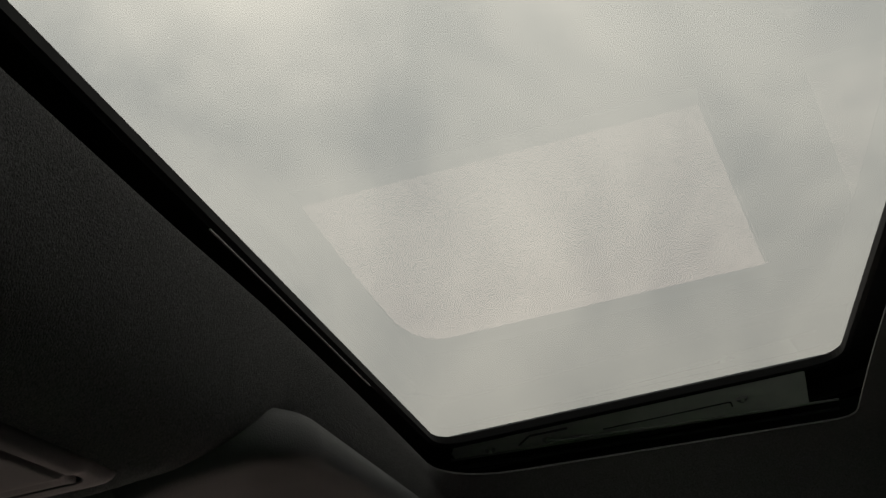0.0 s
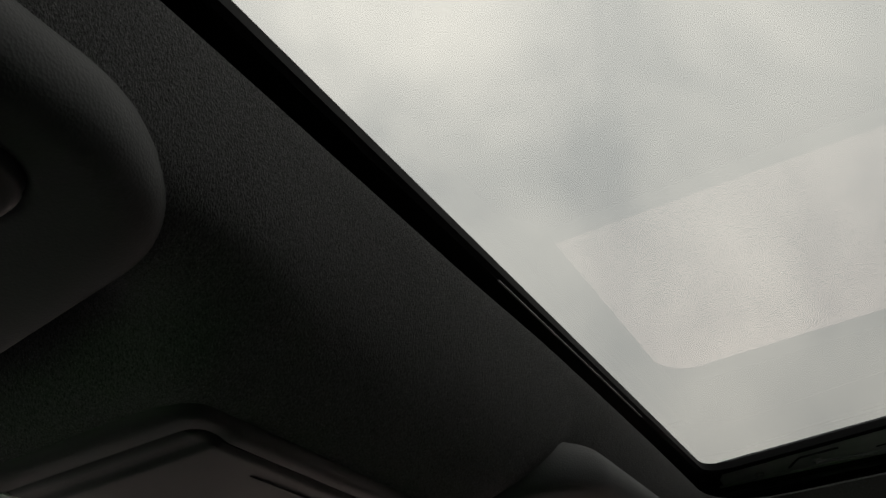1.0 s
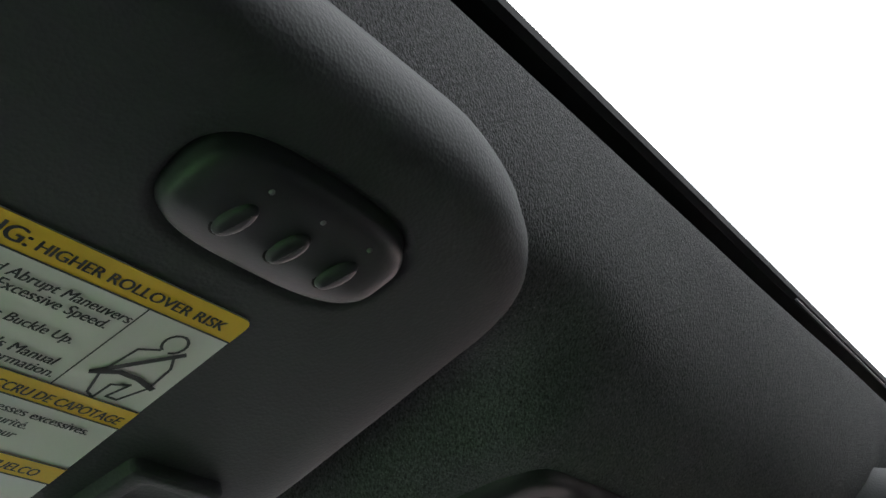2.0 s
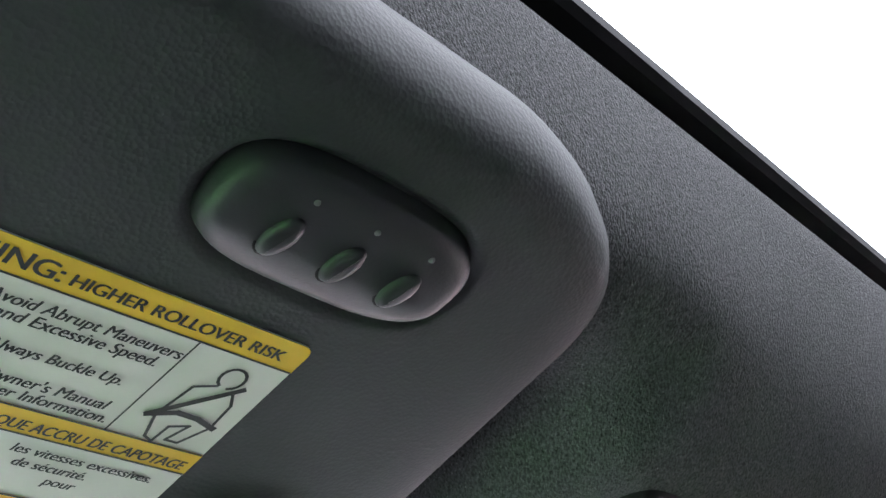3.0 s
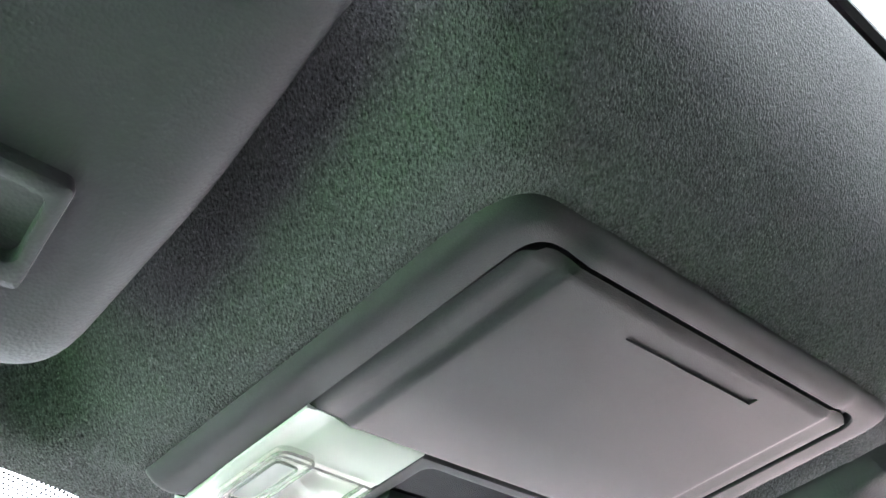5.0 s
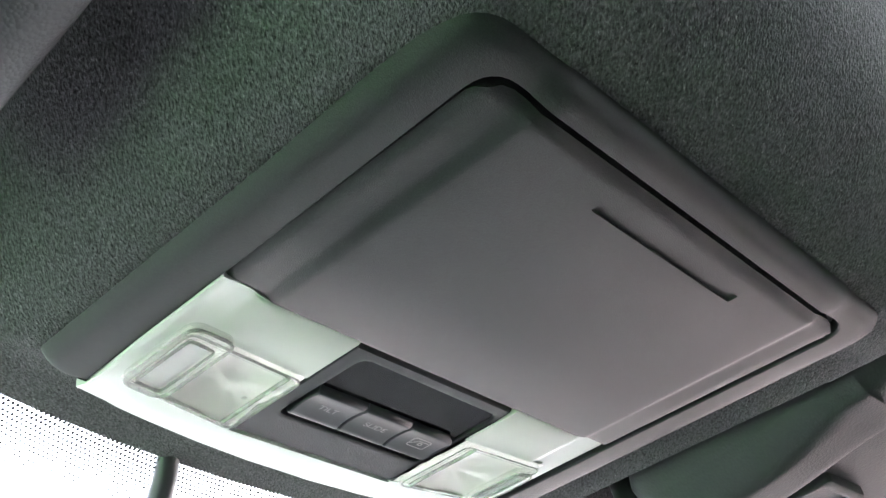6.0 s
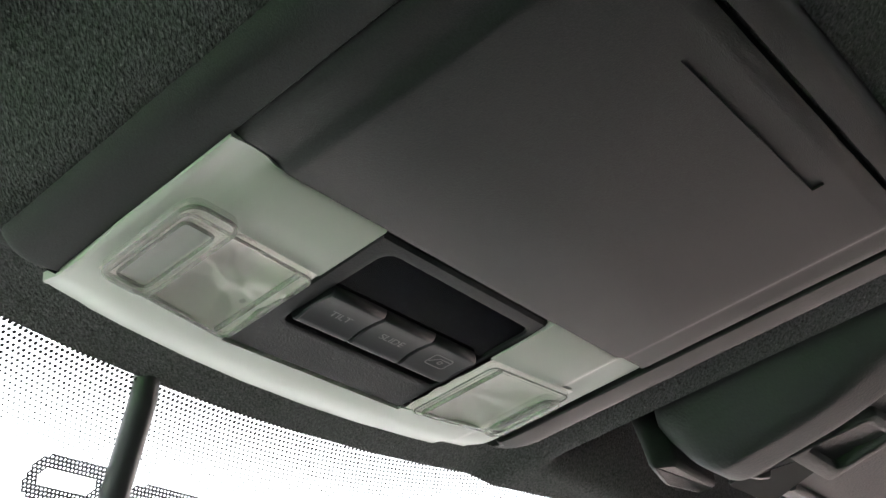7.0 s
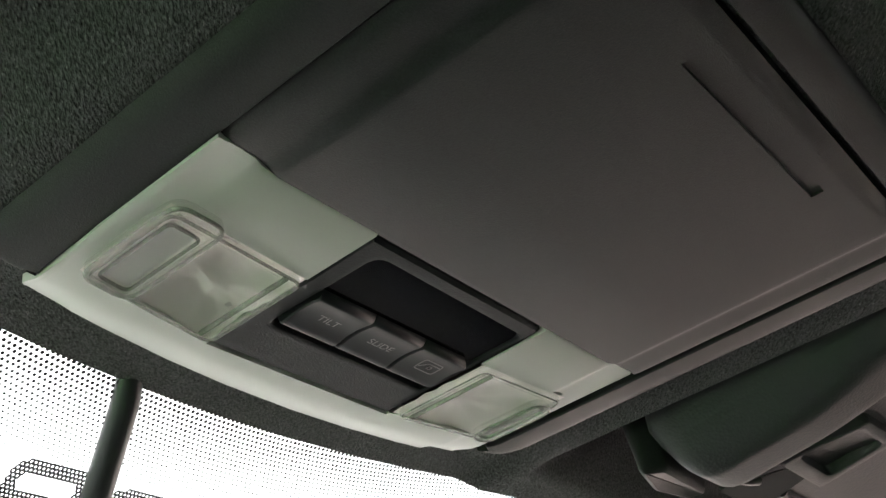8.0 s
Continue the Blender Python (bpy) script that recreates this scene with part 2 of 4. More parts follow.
def rounded(points, radii, seg=6):
    """A closed outline with its corners rounded; one radius each."""
    out, count = [], len(points)
    for i, (p, r) in enumerate(zip(points, radii)):
        p, a, b = Vector(p), Vector(points[i - 1]), Vector(points[(i + 1) % count])
        u, w = (a - p).normalized(), (b - p).normalized()
        half = math.acos(max(-1, min(1, u.dot(w)))) / 2
        d = min(r / math.tan(half), 0.49 * (a - p).length, 0.49 * (b - p).length)
        s, e = p + u * d, p + w * d
        for k in range(seg + 1):
            t = k / seg
            out.append((s * (1 - t) ** 2 + p * 2 * t * (1 - t) * 0.92 + (s + e) / 2 * 2 * t * (1 - t) * 0.08 + e * t * t)[:])
    return out


def rect(x0, x1, y0, y1, r, seg=6):
    return rounded([(x0, y0), (x1, y0), (x1, y1), (x0, y1)], [r] * 4, seg)


def inset(points, d):
    """The outline moved inwards by d."""
    area = sum(a[0] * b[1] - b[0] * a[1] for a, b in zip(points, points[1:] + points[:1]))
    sign, out = (1 if area > 0 else -1), []
    for i, p in enumerate(points):
        a, b = Vector(points[i - 1]), Vector(points[(i + 1) % len(points)])
        t = (b - a).normalized()
        out.append((p[0] - t.y * d * sign, p[1] + t.x * d * sign))
    return out


def slab(points, profile, bm=None, caps=(True, True)):
    """A plate with the outline; profile: rows of (inset, z) from one face to the other."""
    bm = bm or bmesh.new()
    loops = [[bm.verts.new((x, y, z)) for x, y in (inset(points, d) if d else points)] for d, z in profile]
    for a, b in zip(loops, loops[1:]):
        for i in range(len(a)):
            bm.faces.new((a[i - 1], a[i], b[i], b[i - 1]))
    if caps[0]:
        bm.faces.new(loops[0])
    if caps[1]:
        bm.faces.new(loops[-1])
    return bm


def plate(xs, ys, keep, z_low, z_high, warp=None, bm=None):
    """A plate of grid cells, with the cells for which keep(i, j) is false left out. z_low may be a function of (x, y)."""
    bm = bm or bmesh.new()
    verts = {}

    def at(i, j, side):
        if (i, j, side) not in verts:
            x, y = xs[i], ys[j]
            if warp:
                x, y = warp(x, y)
            z = (z_low, z_high)[side]
            verts[i, j, side] = bm.verts.new((x, y, z(x, y) if callable(z) else z))
        return verts[i, j, side]

    nx, ny = len(xs) - 1, len(ys) - 1
    on = {(i, j) for i in range(nx) for j in range(ny) if keep(i, j)}
    for i, j in on:
        for side in (0, 1):
            bm.faces.new([at(a, b, side) for a, b in ((i, j), (i + 1, j), (i + 1, j + 1), (i, j + 1))])
        for (di, dj), (a, b) in (((-1, 0), ((i, j), (i, j + 1))), ((1, 0), ((i + 1, j), (i + 1, j + 1))), ((0, -1), ((i, j), (i + 1, j))), ((0, 1), ((i, j + 1), (i + 1, j + 1)))):
            if (i + di, j + dj) not in on:
                bm.faces.new((at(*a, 0), at(*b, 0), at(*b, 1), at(*a, 1)))
    return bm


def tube(points, radius, bm=None, sides=8):
    """A round bar along a line of points; radius: one, or one a point."""
    bm = bm or bmesh.new()
    points = [Vector(p) for p in points]
    radii = radius if isinstance(radius, (list, tuple)) else [radius] * len(points)
    rings = []
    for i, p in enumerate(points):
        way = (points[min(i + 1, len(points) - 1)] - points[max(i - 1, 0)]).normalized()
        side = way.orthogonal().normalized() if abs(way.z) > 0.95 else way.cross(Vector((0, 0, 1))).normalized()
        up = side.cross(way)
        rings.append([bm.verts.new(p + (side * math.cos(a) + up * math.sin(a)) * radii[i]) for a in (2 * math.pi * k / sides for k in range(sides))])
    for a, b in zip(rings, rings[1:]):
        for k in range(sides):
            bm.faces.new((a[k - 1], a[k], b[k], b[k - 1]))
    bm.faces.new(rings[0])
    bm.faces.new(rings[-1])
    return bm


def stroke(points, width, z, bm=None, closed=False):
    """A flat printed line of that width along points in a plane, as thin as ink."""
    bm = bm or bmesh.new()
    pts = list(points) + ([points[0]] if closed else [])
    for a, b in zip(pts, pts[1:]):
        a, b = Vector(a), Vector(b)
        t = (b - a).normalized() * width / 2
        s = Vector((-t.y, t.x))
        a, b = a - t * 0.6, b + t * 0.6
        quad = [bm.verts.new((*c, z)) for c in (a + s, b + s, b - s, a - s)]
        bm.faces.new(quad)
    return bm


def words(name, text, size, x, y, z, mat, parent, turn=0.0, wide=1.0, align="LEFT", slant=0.0, bold=0.0):
    """Writing on a face that looks down, read by one who faces ahead."""
    cu = bpy.data.curves.new(name, "FONT")
    cu.body, cu.size, cu.align_x, cu.shear = text, size, align, slant
    ob = new(name, cu)
    bpy.context.view_layer.update()
    me = bpy.data.meshes.new_from_object(ob.evaluated_get(bpy.context.evaluated_depsgraph_get()))
    bpy.data.objects.remove(ob)
    me.transform(Matrix.Translation((x, y, z)) @ pose(0, 0, 0, 180, 0, 0) @ pose(0, 0, 0, 0, 0, turn) @ Matrix.Diagonal((wide, 1, 1, 1)))
    if bold:
        twin = bmesh.new()
        twin.from_mesh(me)
        twice = bmesh.ops.duplicate(twin, geom=twin.verts[:] + twin.edges[:] + twin.faces[:])
        bmesh.ops.translate(twin, verts=[v for v in twice["geom"] if isinstance(v, bmesh.types.BMVert)], vec=(bold, 0, -0.00003))
        twin.to_mesh(me)
        twin.free()
    me.materials.clear()
    me.materials.append(mat)
    out = new(name, me)
    out.parent = parent
    return out


def pierced(outer, hole, rows):
    """A plate with a hole: two outlines of as many points; rows of (t, inset, z), t = 0 on the outer outline, 1 on the hole's."""
    bm = bmesh.new()
    loops = []
    for t, d, z in rows:
        loops.append([bm.verts.new((x, y, z)) for x, y in inset(hole if t else outer, d)])
    for p, q in zip(loops, loops[1:]):
        for k in range(len(p)):
            bm.faces.new((p[k - 1], p[k], q[k], q[k - 1]))
    return bm


def smooth_step(t):
    t = max(0.0, min(1.0, t))
    return t * t * (3 - 2 * t)


# ---- the place: ground and car shell ----
def placed(ob):
    ob.location.z = ZC
    return ob


gx = [-400, -60, -20, -12, -9, -7, -6, -5, -4, -3.2, -2.6, -2, 0, 4, 20, 400]
gy = [-400, -40, -10, -4, 0, 4, 10, 40, 400]
bm = bmesh.new()
sheet = [[bm.verts.new((x, y, 0.0)) for y in gy] for x in gx]
for i in range(len(gx) - 1):
    for j in range(len(gy) - 1):
        bm.faces.new((sheet[i][j], sheet[i + 1][j], sheet[i + 1][j + 1], sheet[i][j + 1]))
tagged(part("ground", bm, GROUND), "asphalt with unseen lawn green and brick pink sides toned to bounce light", "ground", kind="structure")

OPEN_X, OPEN_FRONT, OPEN_REAR = 0.565, -0.1868, -0.546  # the opening in the headliner under the sunroof


def header_y(x):
    d = abs(x - 0.005)
    return 0.1092 - 0.9 * min(d, 0.13) ** 2 - 0.15 * max(0.0, d - 0.13)


def edge_z(x, y):
    back = max(0.0, min(1.0, (OPEN_FRONT - y) / (OPEN_FRONT - OPEN_REAR)))
    return 0.0895 - 0.0028 * smooth_step((0.15 - x) / 0.15) - (0.009 + 0.012 * back) * (min(abs(x), OPEN_X) / OPEN_X) ** 3 - 0.006 * back


def headliner_z(x, y):
    ax = abs(x)
    low = 0.011 - 0.003 * smooth_step((y - 0.055) / 0.05)
    low -= 0.004 * smooth_step((x - 0.116) / 0.018) * smooth_step((y + 0.12) / 0.04)
    low -= 0.0055 * smooth_step((-0.075 - y) / 0.03) * smooth_step((0.140 - ax) / 0.025)
    low -= 0.0050 * smooth_step((-x - 0.095) / 0.012) * smooth_step((0.132 + x) / 0.018) * smooth_step((y + 0.10) / 0.03) * smooth_step((0.075 - y) / 0.01)  # drawn tight against the console
    pocket = (0.021 if x > 0 else 0.027) + 0.017 * smooth_step((y + 0.08) / 0.05) - 0.139 * y  # the hollow into which each visor folds
    low += (max(pocket, low) - low) * smooth_step((ax - (0.136 if x > 0 else 0.124)) / ((0.005 + 0.06 * smooth_step((-0.05 - y) / 0.08)) if x > 0 else 0.040)) * smooth_step((0.075 - y) / 0.03) * (1.0 if x > 0 else smooth_step((y + 0.165) / 0.08))
    high = edge_z(x, y) - 0.09 * smooth_step((OPEN_REAR - y) / 0.7)
    # a shallow rise behind the console, then a steep ramp up to the opening
    foot = -0.137 - 0.022 * smooth_step((-x - 0.03) / 0.14)
    shelf = low + (max(0.031, low) - low) * smooth_step((-0.114 - y) / 0.066)
    ramp = max(0.0, min(1.0, (foot - y) / (foot - OPEN_FRONT)))
    z = shelf + (high - shelf) * ramp ** 3.6
    side = smooth_step((ax - OPEN_X) / 0.18)
    return z * (1 - side) - 0.035 * side


xs = sorted({round(s * v, 4) for s in (-1, 1) for v in [0, 0.03, 0.06, 0.075, 0.09, 0.1, 0.108, 0.116, 0.122, 0.128, 0.132, 0.136, 0.1375, 0.139, 0.141, 0.145, 0.15, 0.156, 0.162, 0.168, 0.18, 0.195, 0.21, 0.23, 0.25, 0.3, 0.35, 0.4, 0.45, 0.5, 0.515, 0.53, 0.543, 0.555, OPEN_X, 0.6, 0.63, 0.66, 0.7, 0.745]})
ys = sorted([0.103, 0.1015, 0.098, 0.092, 0.085, 0.077, 0.068, 0.06, 0.05, 0.04, 0.02, 0.0, -0.04, -0.08, -0.095] + [-0.104 - 0.004 * k for k in range(9)] + [-0.1385 - 0.00241 * k for k in range(21)] + [-0.195, -0.205, -0.22, -0.237, -0.26, -0.3, -0.4, -0.5, -0.53, -0.54, OPEN_REAR, -0.57, -0.6, -0.65, -0.75, -0.9, -1.1, -1.3])
ix0, ix1, iy0, iy1 = xs.index(-OPEN_X), xs.index(OPEN_X), ys.index(OPEN_REAR), min(range(len(ys)), key=lambda k: abs(ys[k] - OPEN_FRONT))
ys[iy1] = OPEN_FRONT


def header_warp(x, y):
    """Bends the front edge to the windshield's curve, and rounds the corners of the opening."""
    if y > 0.06:
        y = 0.06 + (y - 0.06) * (header_y(x) - 0.06) / 0.043
    for cy, s, r in ((OPEN_FRONT, 1, 0.065), (OPEN_REAR, -1, 0.016)):
        dx, dy = abs(x) - (OPEN_X - r), s * (y - (cy - s * r))
        if 0 <= dx <= r + 1e-6 and 0 <= dy <= r + 1e-6 and max(dx, dy) > 0:
            k = max(dx, dy) / math.hypot(dx, dy)
            x, y = math.copysign(OPEN_X - r + dx * k, x), (cy - s * r) + s * dy * k
    return x, y


bm = plate(xs, ys, lambda i, j: not (ix0 <= i < ix1 and iy0 <= j < iy1), headliner_z, lambda x, y: headliner_z(x, y) + 0.0015, header_warp)
tagged(placed(part("ceiling", bm, FABRIC, smooth=True, sharp=58)), "dark grey knitted fabric headliner curving up to the sunroof", "headliner", kind="structure")

# outer roof skin with the sunroof's hole
bm = plate([-0.77, -0.6, 0.6, 0.77], [-1.32, -0.6, -0.16, 0.084], lambda i, j: (i, j) != (1, 1), lambda x, y: 0.124 - 0.12 * smooth_step((abs(x) - 0.6) / 0.17) - 0.092 * (y > 0.05), lambda x, y: 0.132 - 0.12 * smooth_step((abs(x) - 0.6) / 0.17) - 0.092 * (y > 0.05))
tagged(placed(part("roof", bm, PAINT)), "dark painted steel roof skin of the car", "car roof", kind="structure")

# side walls with the front and rear door windows; the front edge follows the raked pillar
BELT, TOP = -0.292, -0.054


def pillar(y, z):
    lean = max(0.0, min(1.0, (z - BELT) / (TOP - BELT)))
    return (y - 0.134 * lean, z) if y > -0.05 else (y + 0.02 * (1 - lean) * (-0.61 < y < -0.54), z)


turn_side = Matrix(((0, 0, 1, 0), (1, 0, 0, 0), (0, 1, 0, 0), (0, 0, 0, 1)))
for name, x0, x1, post, ahead, belt, label in (("wall_east", 0.75, 0.79, -0.547, -0.006, BELT, "dark passenger side door and pillars with window openings"), ("wall_west", -0.79, -0.75, -0.60, 0.045, -0.42, "dark driver side door and pillars with window openings")):
    bm = plate([-1.32, -1.15, -0.65, post, ahead, 0.08, 1.0], [-1.15, belt, TOP, 0.004], lambda i, j: not (j == 1 and i in (1, 3, 5)) and not (j == 2 and i == 5), x0, x1, pillar)
    bm.transform(turn_side)
    tagged(placed(part(name, bm, CABIN)), label, "car side", kind="structure")
for name, x, y0, y1, belt, mat, label in (("window_1", 0.772, -0.547, -0.006, BELT, CLEAR, "clear passenger side door glass in its frame"), ("window_2", -0.772, -0.60, 0.045, -0.42, CLEAR, "clear driver side door glass in its frame"), ("window_3", 0.772, -1.15, -0.65, BELT, PRIVACY, "dark tinted rear side door glass"), ("window_4", -0.772, -1.15, -0.65, -0.42, PRIVACY, "dark tinted rear side door glass")):
    bm = plate([y0, y1], [belt - 0.003, TOP + 0.003], lambda i, j: True, x - 0.002, x + 0.002, pillar)
    bm.transform(turn_side)
    ob = placed(part(name, bm, mat))
    ob.visible_shadow = mat == PRIVACY
    tagged(ob, label, "car window", kind="structure")

# the rounded upper front corner of each door window
for s in (-1, 1):
    corner, way = Vector((-0.14 if s > 0 else -0.089, TOP)), Vector((0.134, -0.238)).normalized()
    arc = [corner + Vector((-1, 0)) * 0.05 * (1 - t) ** 2 + way * 0.05 * t * t for t in (k / 8 for k in range(9))]
    bm = bmesh.new()
    rings = [[bm.verts.new((x, *p)) for p in [corner + Vector((0.004, 0.004))] + arc] for x in (s * 0.752, s * 0.788)]
    for k in range(len(rings[0])):
        bm.faces.new((rings[0][k - 1], rings[0][k], rings[1][k], rings[1][k - 1]))
    for ring in rings:
        bm.faces.new(ring)
    tagged(placed(part("trim", bm, CABIN)), "dark rounded corner of a door window frame", "window trim", kind="structure")
tagged(placed(part("floor", boxed(-0.79, 0.79, -1.32, 1.0, -1.18, -1.15), CARPET)), "grey carpeted car floor", "car floor", kind="structure")
bm = plate([-0.79, 0.79], [-1.15, -0.01], lambda i, j: True, 1.3, 1.33)
bm.transform(Matrix(((1, 0, 0, 0), (0, 0, -1, 0), (0, 1, 0, 0), (0, 0, 0, 1))))
tagged(placed(part("wall_south", bm, CABIN)), "dark plain rear wall of the cabin", "car rear", kind="structure")
bm = boxed(-0.75, 0.75, 0.42, 1.0, -1.15, -0.42, 0.05)
tagged(placed(part("wall_north", bm, DASH)), "grey dashboard and firewall under the windshield", "dashboard", kind="structure")


# ---- windshield with its printed border ----
SHIELD = 0.62  # how far the glass falls for each metre ahead


def shield_z(y, x=0.0):
    return 0.012 - SHIELD * (y - 0.103) - 0.12 * x * x


gx = [k * 0.05 for k in range(-15, 16)]
gy = [0.08, 0.1, 0.14, 0.2, 0.3, 0.4, 0.55, 0.75]
bm = plate(gx, gy, lambda i, j: True, lambda x, y: shield_z(y, x), lambda x, y: shield_z(y, x) + 0.005)
shield = placed(part("windshield", bm, CLEAR, smooth=True))
shield.visible_shadow = False
tagged(shield, "clear laminated windshield with a dotted black border", "windshield", kind="structure")

bm = bmesh.new()
DOT = 0.0019


def dot(x, y, r, sides=7):
    z = shield_z(y, x) - 0.0006
    ring = [bm.verts.new((x + r * math.cos(a), y + 0.85 * r * math.sin(a), z - SHIELD * 0.85 * r * math.sin(a))) for a in (2 * math.pi * k / sides for k in range(sides))]
    bm.faces.new(ring)


for row in range(21):
    for col in range(-84, 124):
        x, y = (col + 0.5 * (row % 2)) * DOT, header_y(col * DOT) - 0.002 + row * DOT * 0.8
        dot(x, y, 0.00077 * (1 - 0.62 * row / 20))
tagged(placed(part("frit_dots", bm, FRIT)), "fading rows of black dots printed along the windshield", "frit dots", kind="stuff")


bm = bmesh.new()
for cx, cy, half, rise in ((-0.0365, 0.1434, 0.0135, 0.0066), (0.008, 0.1452, 0.0235, 0.0066)):
    # a flat oval of printed lattice round the mirror's foot
    for row in range(-7, 8):
        for col in range(-20, 21):
            x, y = cx + (col + 0.5 * (row % 2)) * 0.00145, cy + row * 0.00125
            reach = math.hypot(max(0.0, abs(x - cx) - half * 0.55) / (half * 0.45), (y - cy) / rise)
            if 0.52 < reach < 1.06:
                cell = [(x + 0.00082 * math.cos(k * math.pi / 3 + 0.52), y + 0.00082 * math.sin(k * math.pi / 3 + 0.52)) for k in range(6)]
                for p, q in zip(cell, cell[1:] + cell[:1]):
                    p, q = Vector(p), Vector(q)
                    t = (q - p).normalized() * 0.00034
                    n = Vector((-t.y, t.x))
                    bm.faces.new([bm.verts.new((c.x, c.y, shield_z(c.y, c.x) - 0.0006)) for c in (p + n, q + n, q - n, p - n)])
tagged(placed(part("frit_lattice", bm, FRIT)), "black printed lattice ovals round the mirror foot", "frit pattern", kind="stuff")


# ---- sunroof ----
sunroof = thing("sunroof", "tinted glass sunroof in a black frame, closed", "sunroof", m=pose(0, 0, ZC))
GLASS_X, GLASS_F, GLASS_R = 0.5535, -0.1888, -0.5465
ring = rect(-GLASS_X, GLASS_X, GLASS_R, GLASS_F, 0.028, 8)
bm = slab(inset(ring, -0.02), [(0, 0.1174), (0, 0.1222)])
pane = part("glass_pane", bm, ROOF_GLASS, sunroof, "dark tinted roof glass")
pane.data.materials.append(ROOF_TINT)
for face in pane.data.polygons:
    face.material_index = 0 if face.normal.z < -0.5 else 1
bm = bmesh.new()
outer, n = inset(ring, -0.075), len(ring)
levels = [(ring, 0.1170), (ring, 0.1105), (inset(ring, -0.003), 0.1085), (inset(ring, -0.045), 0.1065), (inset(ring, -0.05), 0.094), (outer, 0.094), (outer, 0.1170)]
loops = [[bm.verts.new((x, y, z)) for x, y in pts] for pts, z in levels]
for a, b in zip(loops, loops[1:] + loops[:1]):
    for k in range(n):
        bm.faces.new((a[k - 1], a[k], b[k], b[k - 1]))
part("frame", bm, RUBBER, sunroof, "black painted frame")


def rail_z(y):
    """The guide rail falls towards the rear."""
    return 0.1055 - 0.0565 * (-0.19 - y)


for s in (-1, 1):

    def web(y, u, proud=0.0):
        """A place on the sloping guide plate, from the glass edge (u = 0) to the rail (u = 1)."""
        return s * (0.5560 + 0.0275 * u), y, 0.1078 + (rail_z(y) - 0.1078) * u - proud

    bm = bmesh.new()
    stations = [-0.196, -0.201, -0.245, -0.30, -0.36, -0.42, -0.485, -0.515]
    low = [[bm.verts.new(web(y, u)) for u in (0.02 if k else 0.5, 0.5, 1.0)] for k, y in enumerate(stations)]
    high = [[bm.verts.new((v.co.x, v.co.y, v.co.z + 0.0012)) for v in row] for row in low]
    for rows in (low, high):
        for p, q in zip(rows, rows[1:]):
            for k in (0, 1):
                bm.faces.new((p[k], p[k + 1], q[k + 1], q[k]))
    part("guide_plate", bm, PLATE, sunroof, "dark metal guide plate")
    part("guide_rail", tube([(s * 0.5845, y, rail_z(y) - 0.0006) for y in (-0.192, -0.30, -0.42, -0.54)], 0.0013), METAL, sunroof, "dark metal guide rail", smooth=True)
    part("guide_rail", tube([(s * 0.5990, y, rail_z(y) - 0.0055) for y in (-0.192, -0.30, -0.42, -0.54)], 0.0018), TRIM, sunroof, "black guide rail", smooth=True)
    part("link_rod", tube([web(-0.283, 0.62, 0.0022), web(-0.30, 0.70, 0.0026), web(-0.38, 0.86, 0.0026), web(-0.475, 0.97, 0.0014)], 0.0012), METAL, sunroof, "thin metal link rod", smooth=True)
    # black bars draw the shade of recesses; the plate itself stays flat
    for ends, wide in ((((-0.270, 0.24), (-0.305, 0.24)), 0.0026), (((-0.335, 0.66), (-0.405, 0.56), (-0.449, 0.50)), 0.0016), (((-0.449, 0.50), (-0.450, 0.68)), 0.0016), (((-0.270, 0.24), (-0.258, 0.72)), 0.0022)):
        part("recess", tube([web(y, u, 0.0001) for y, u in ends], wide / 2, sides=6), BLACK, sunroof, "black bar for the shade of a pressed recess")
    for y, u in ((-0.231, 0.70), (-0.284, 0.66), (-0.459, 0.45)):
        x, y, z = web(y, u)
        bm = bmesh.new()
        bmesh.ops.create_cone(bm, cap_ends=True, segments=14, radius1=0.0042, radius2=0.0050, depth=0.0022, matrix=Matrix.Translation((x, y, z - 0.0008)))
        bmesh.ops.create_cone(bm, cap_ends=True, segments=6, radius1=0.0020, radius2=0.0026, depth=0.0026, matrix=Matrix.Translation((x, y, z - 0.0026)))
        part("screw", bm, METAL, sunroof, smooth=True)
part("rail_lip", boxed(0.06, 0.33, OPEN_FRONT - 0.0036, OPEN_FRONT - 0.0026, 0.1015, 0.1023), METAL, sunroof, "thin bright metal lip")


# ---- overhead console ----
console = thing("overhead_console", "grey plastic overhead console with storage lid and map lamps", "console", m=pose(0, 0, ZC))
FRONT = lambda x: 0.0851 - 1.12 * (x - 0.008) ** 2
CORNERS = [(-0.1112, -0.1150), (0.113, -0.1155), (0.114, 0.068), (0.06, 0.0700), (-0.06, 0.0700), (-0.1112, 0.0665)]
HOLE = [(-0.0941, -0.1045), (0.0945, -0.1045), (0.0945, 0.0652), (0.055, 0.0690), (-0.055, 0.0690), (-0.0925, 0.0662)]


def arch(x):
    """The console's cross-section: a low middle, and beyond a crease on each side a strip that lies higher."""
    return 0.0018 * smooth_step((abs(x) - 0.0740) / 0.0056)


def between(t, r):
    """The bezel's outline, t of the way from its outer edge to the hole, with corner radius r."""
    line = rounded([(p[0] + (q[0] - p[0]) * t, p[1] + (q[1] - p[1]) * t) for p, q in zip(CORNERS, HOLE)], [r, r, r, 0.04, 0.04, 0.3 * r], 6)
    out = []
    for k, (x, y) in enumerate(line):
        out.append((x, y))
        if k % 7 == 6:
            bx, by = line[(k + 1) % len(line)]
            out += [(x + (bx - x) * i / 40, y + (by - y) * i / 40) for i in range(1, 40)]
    return out


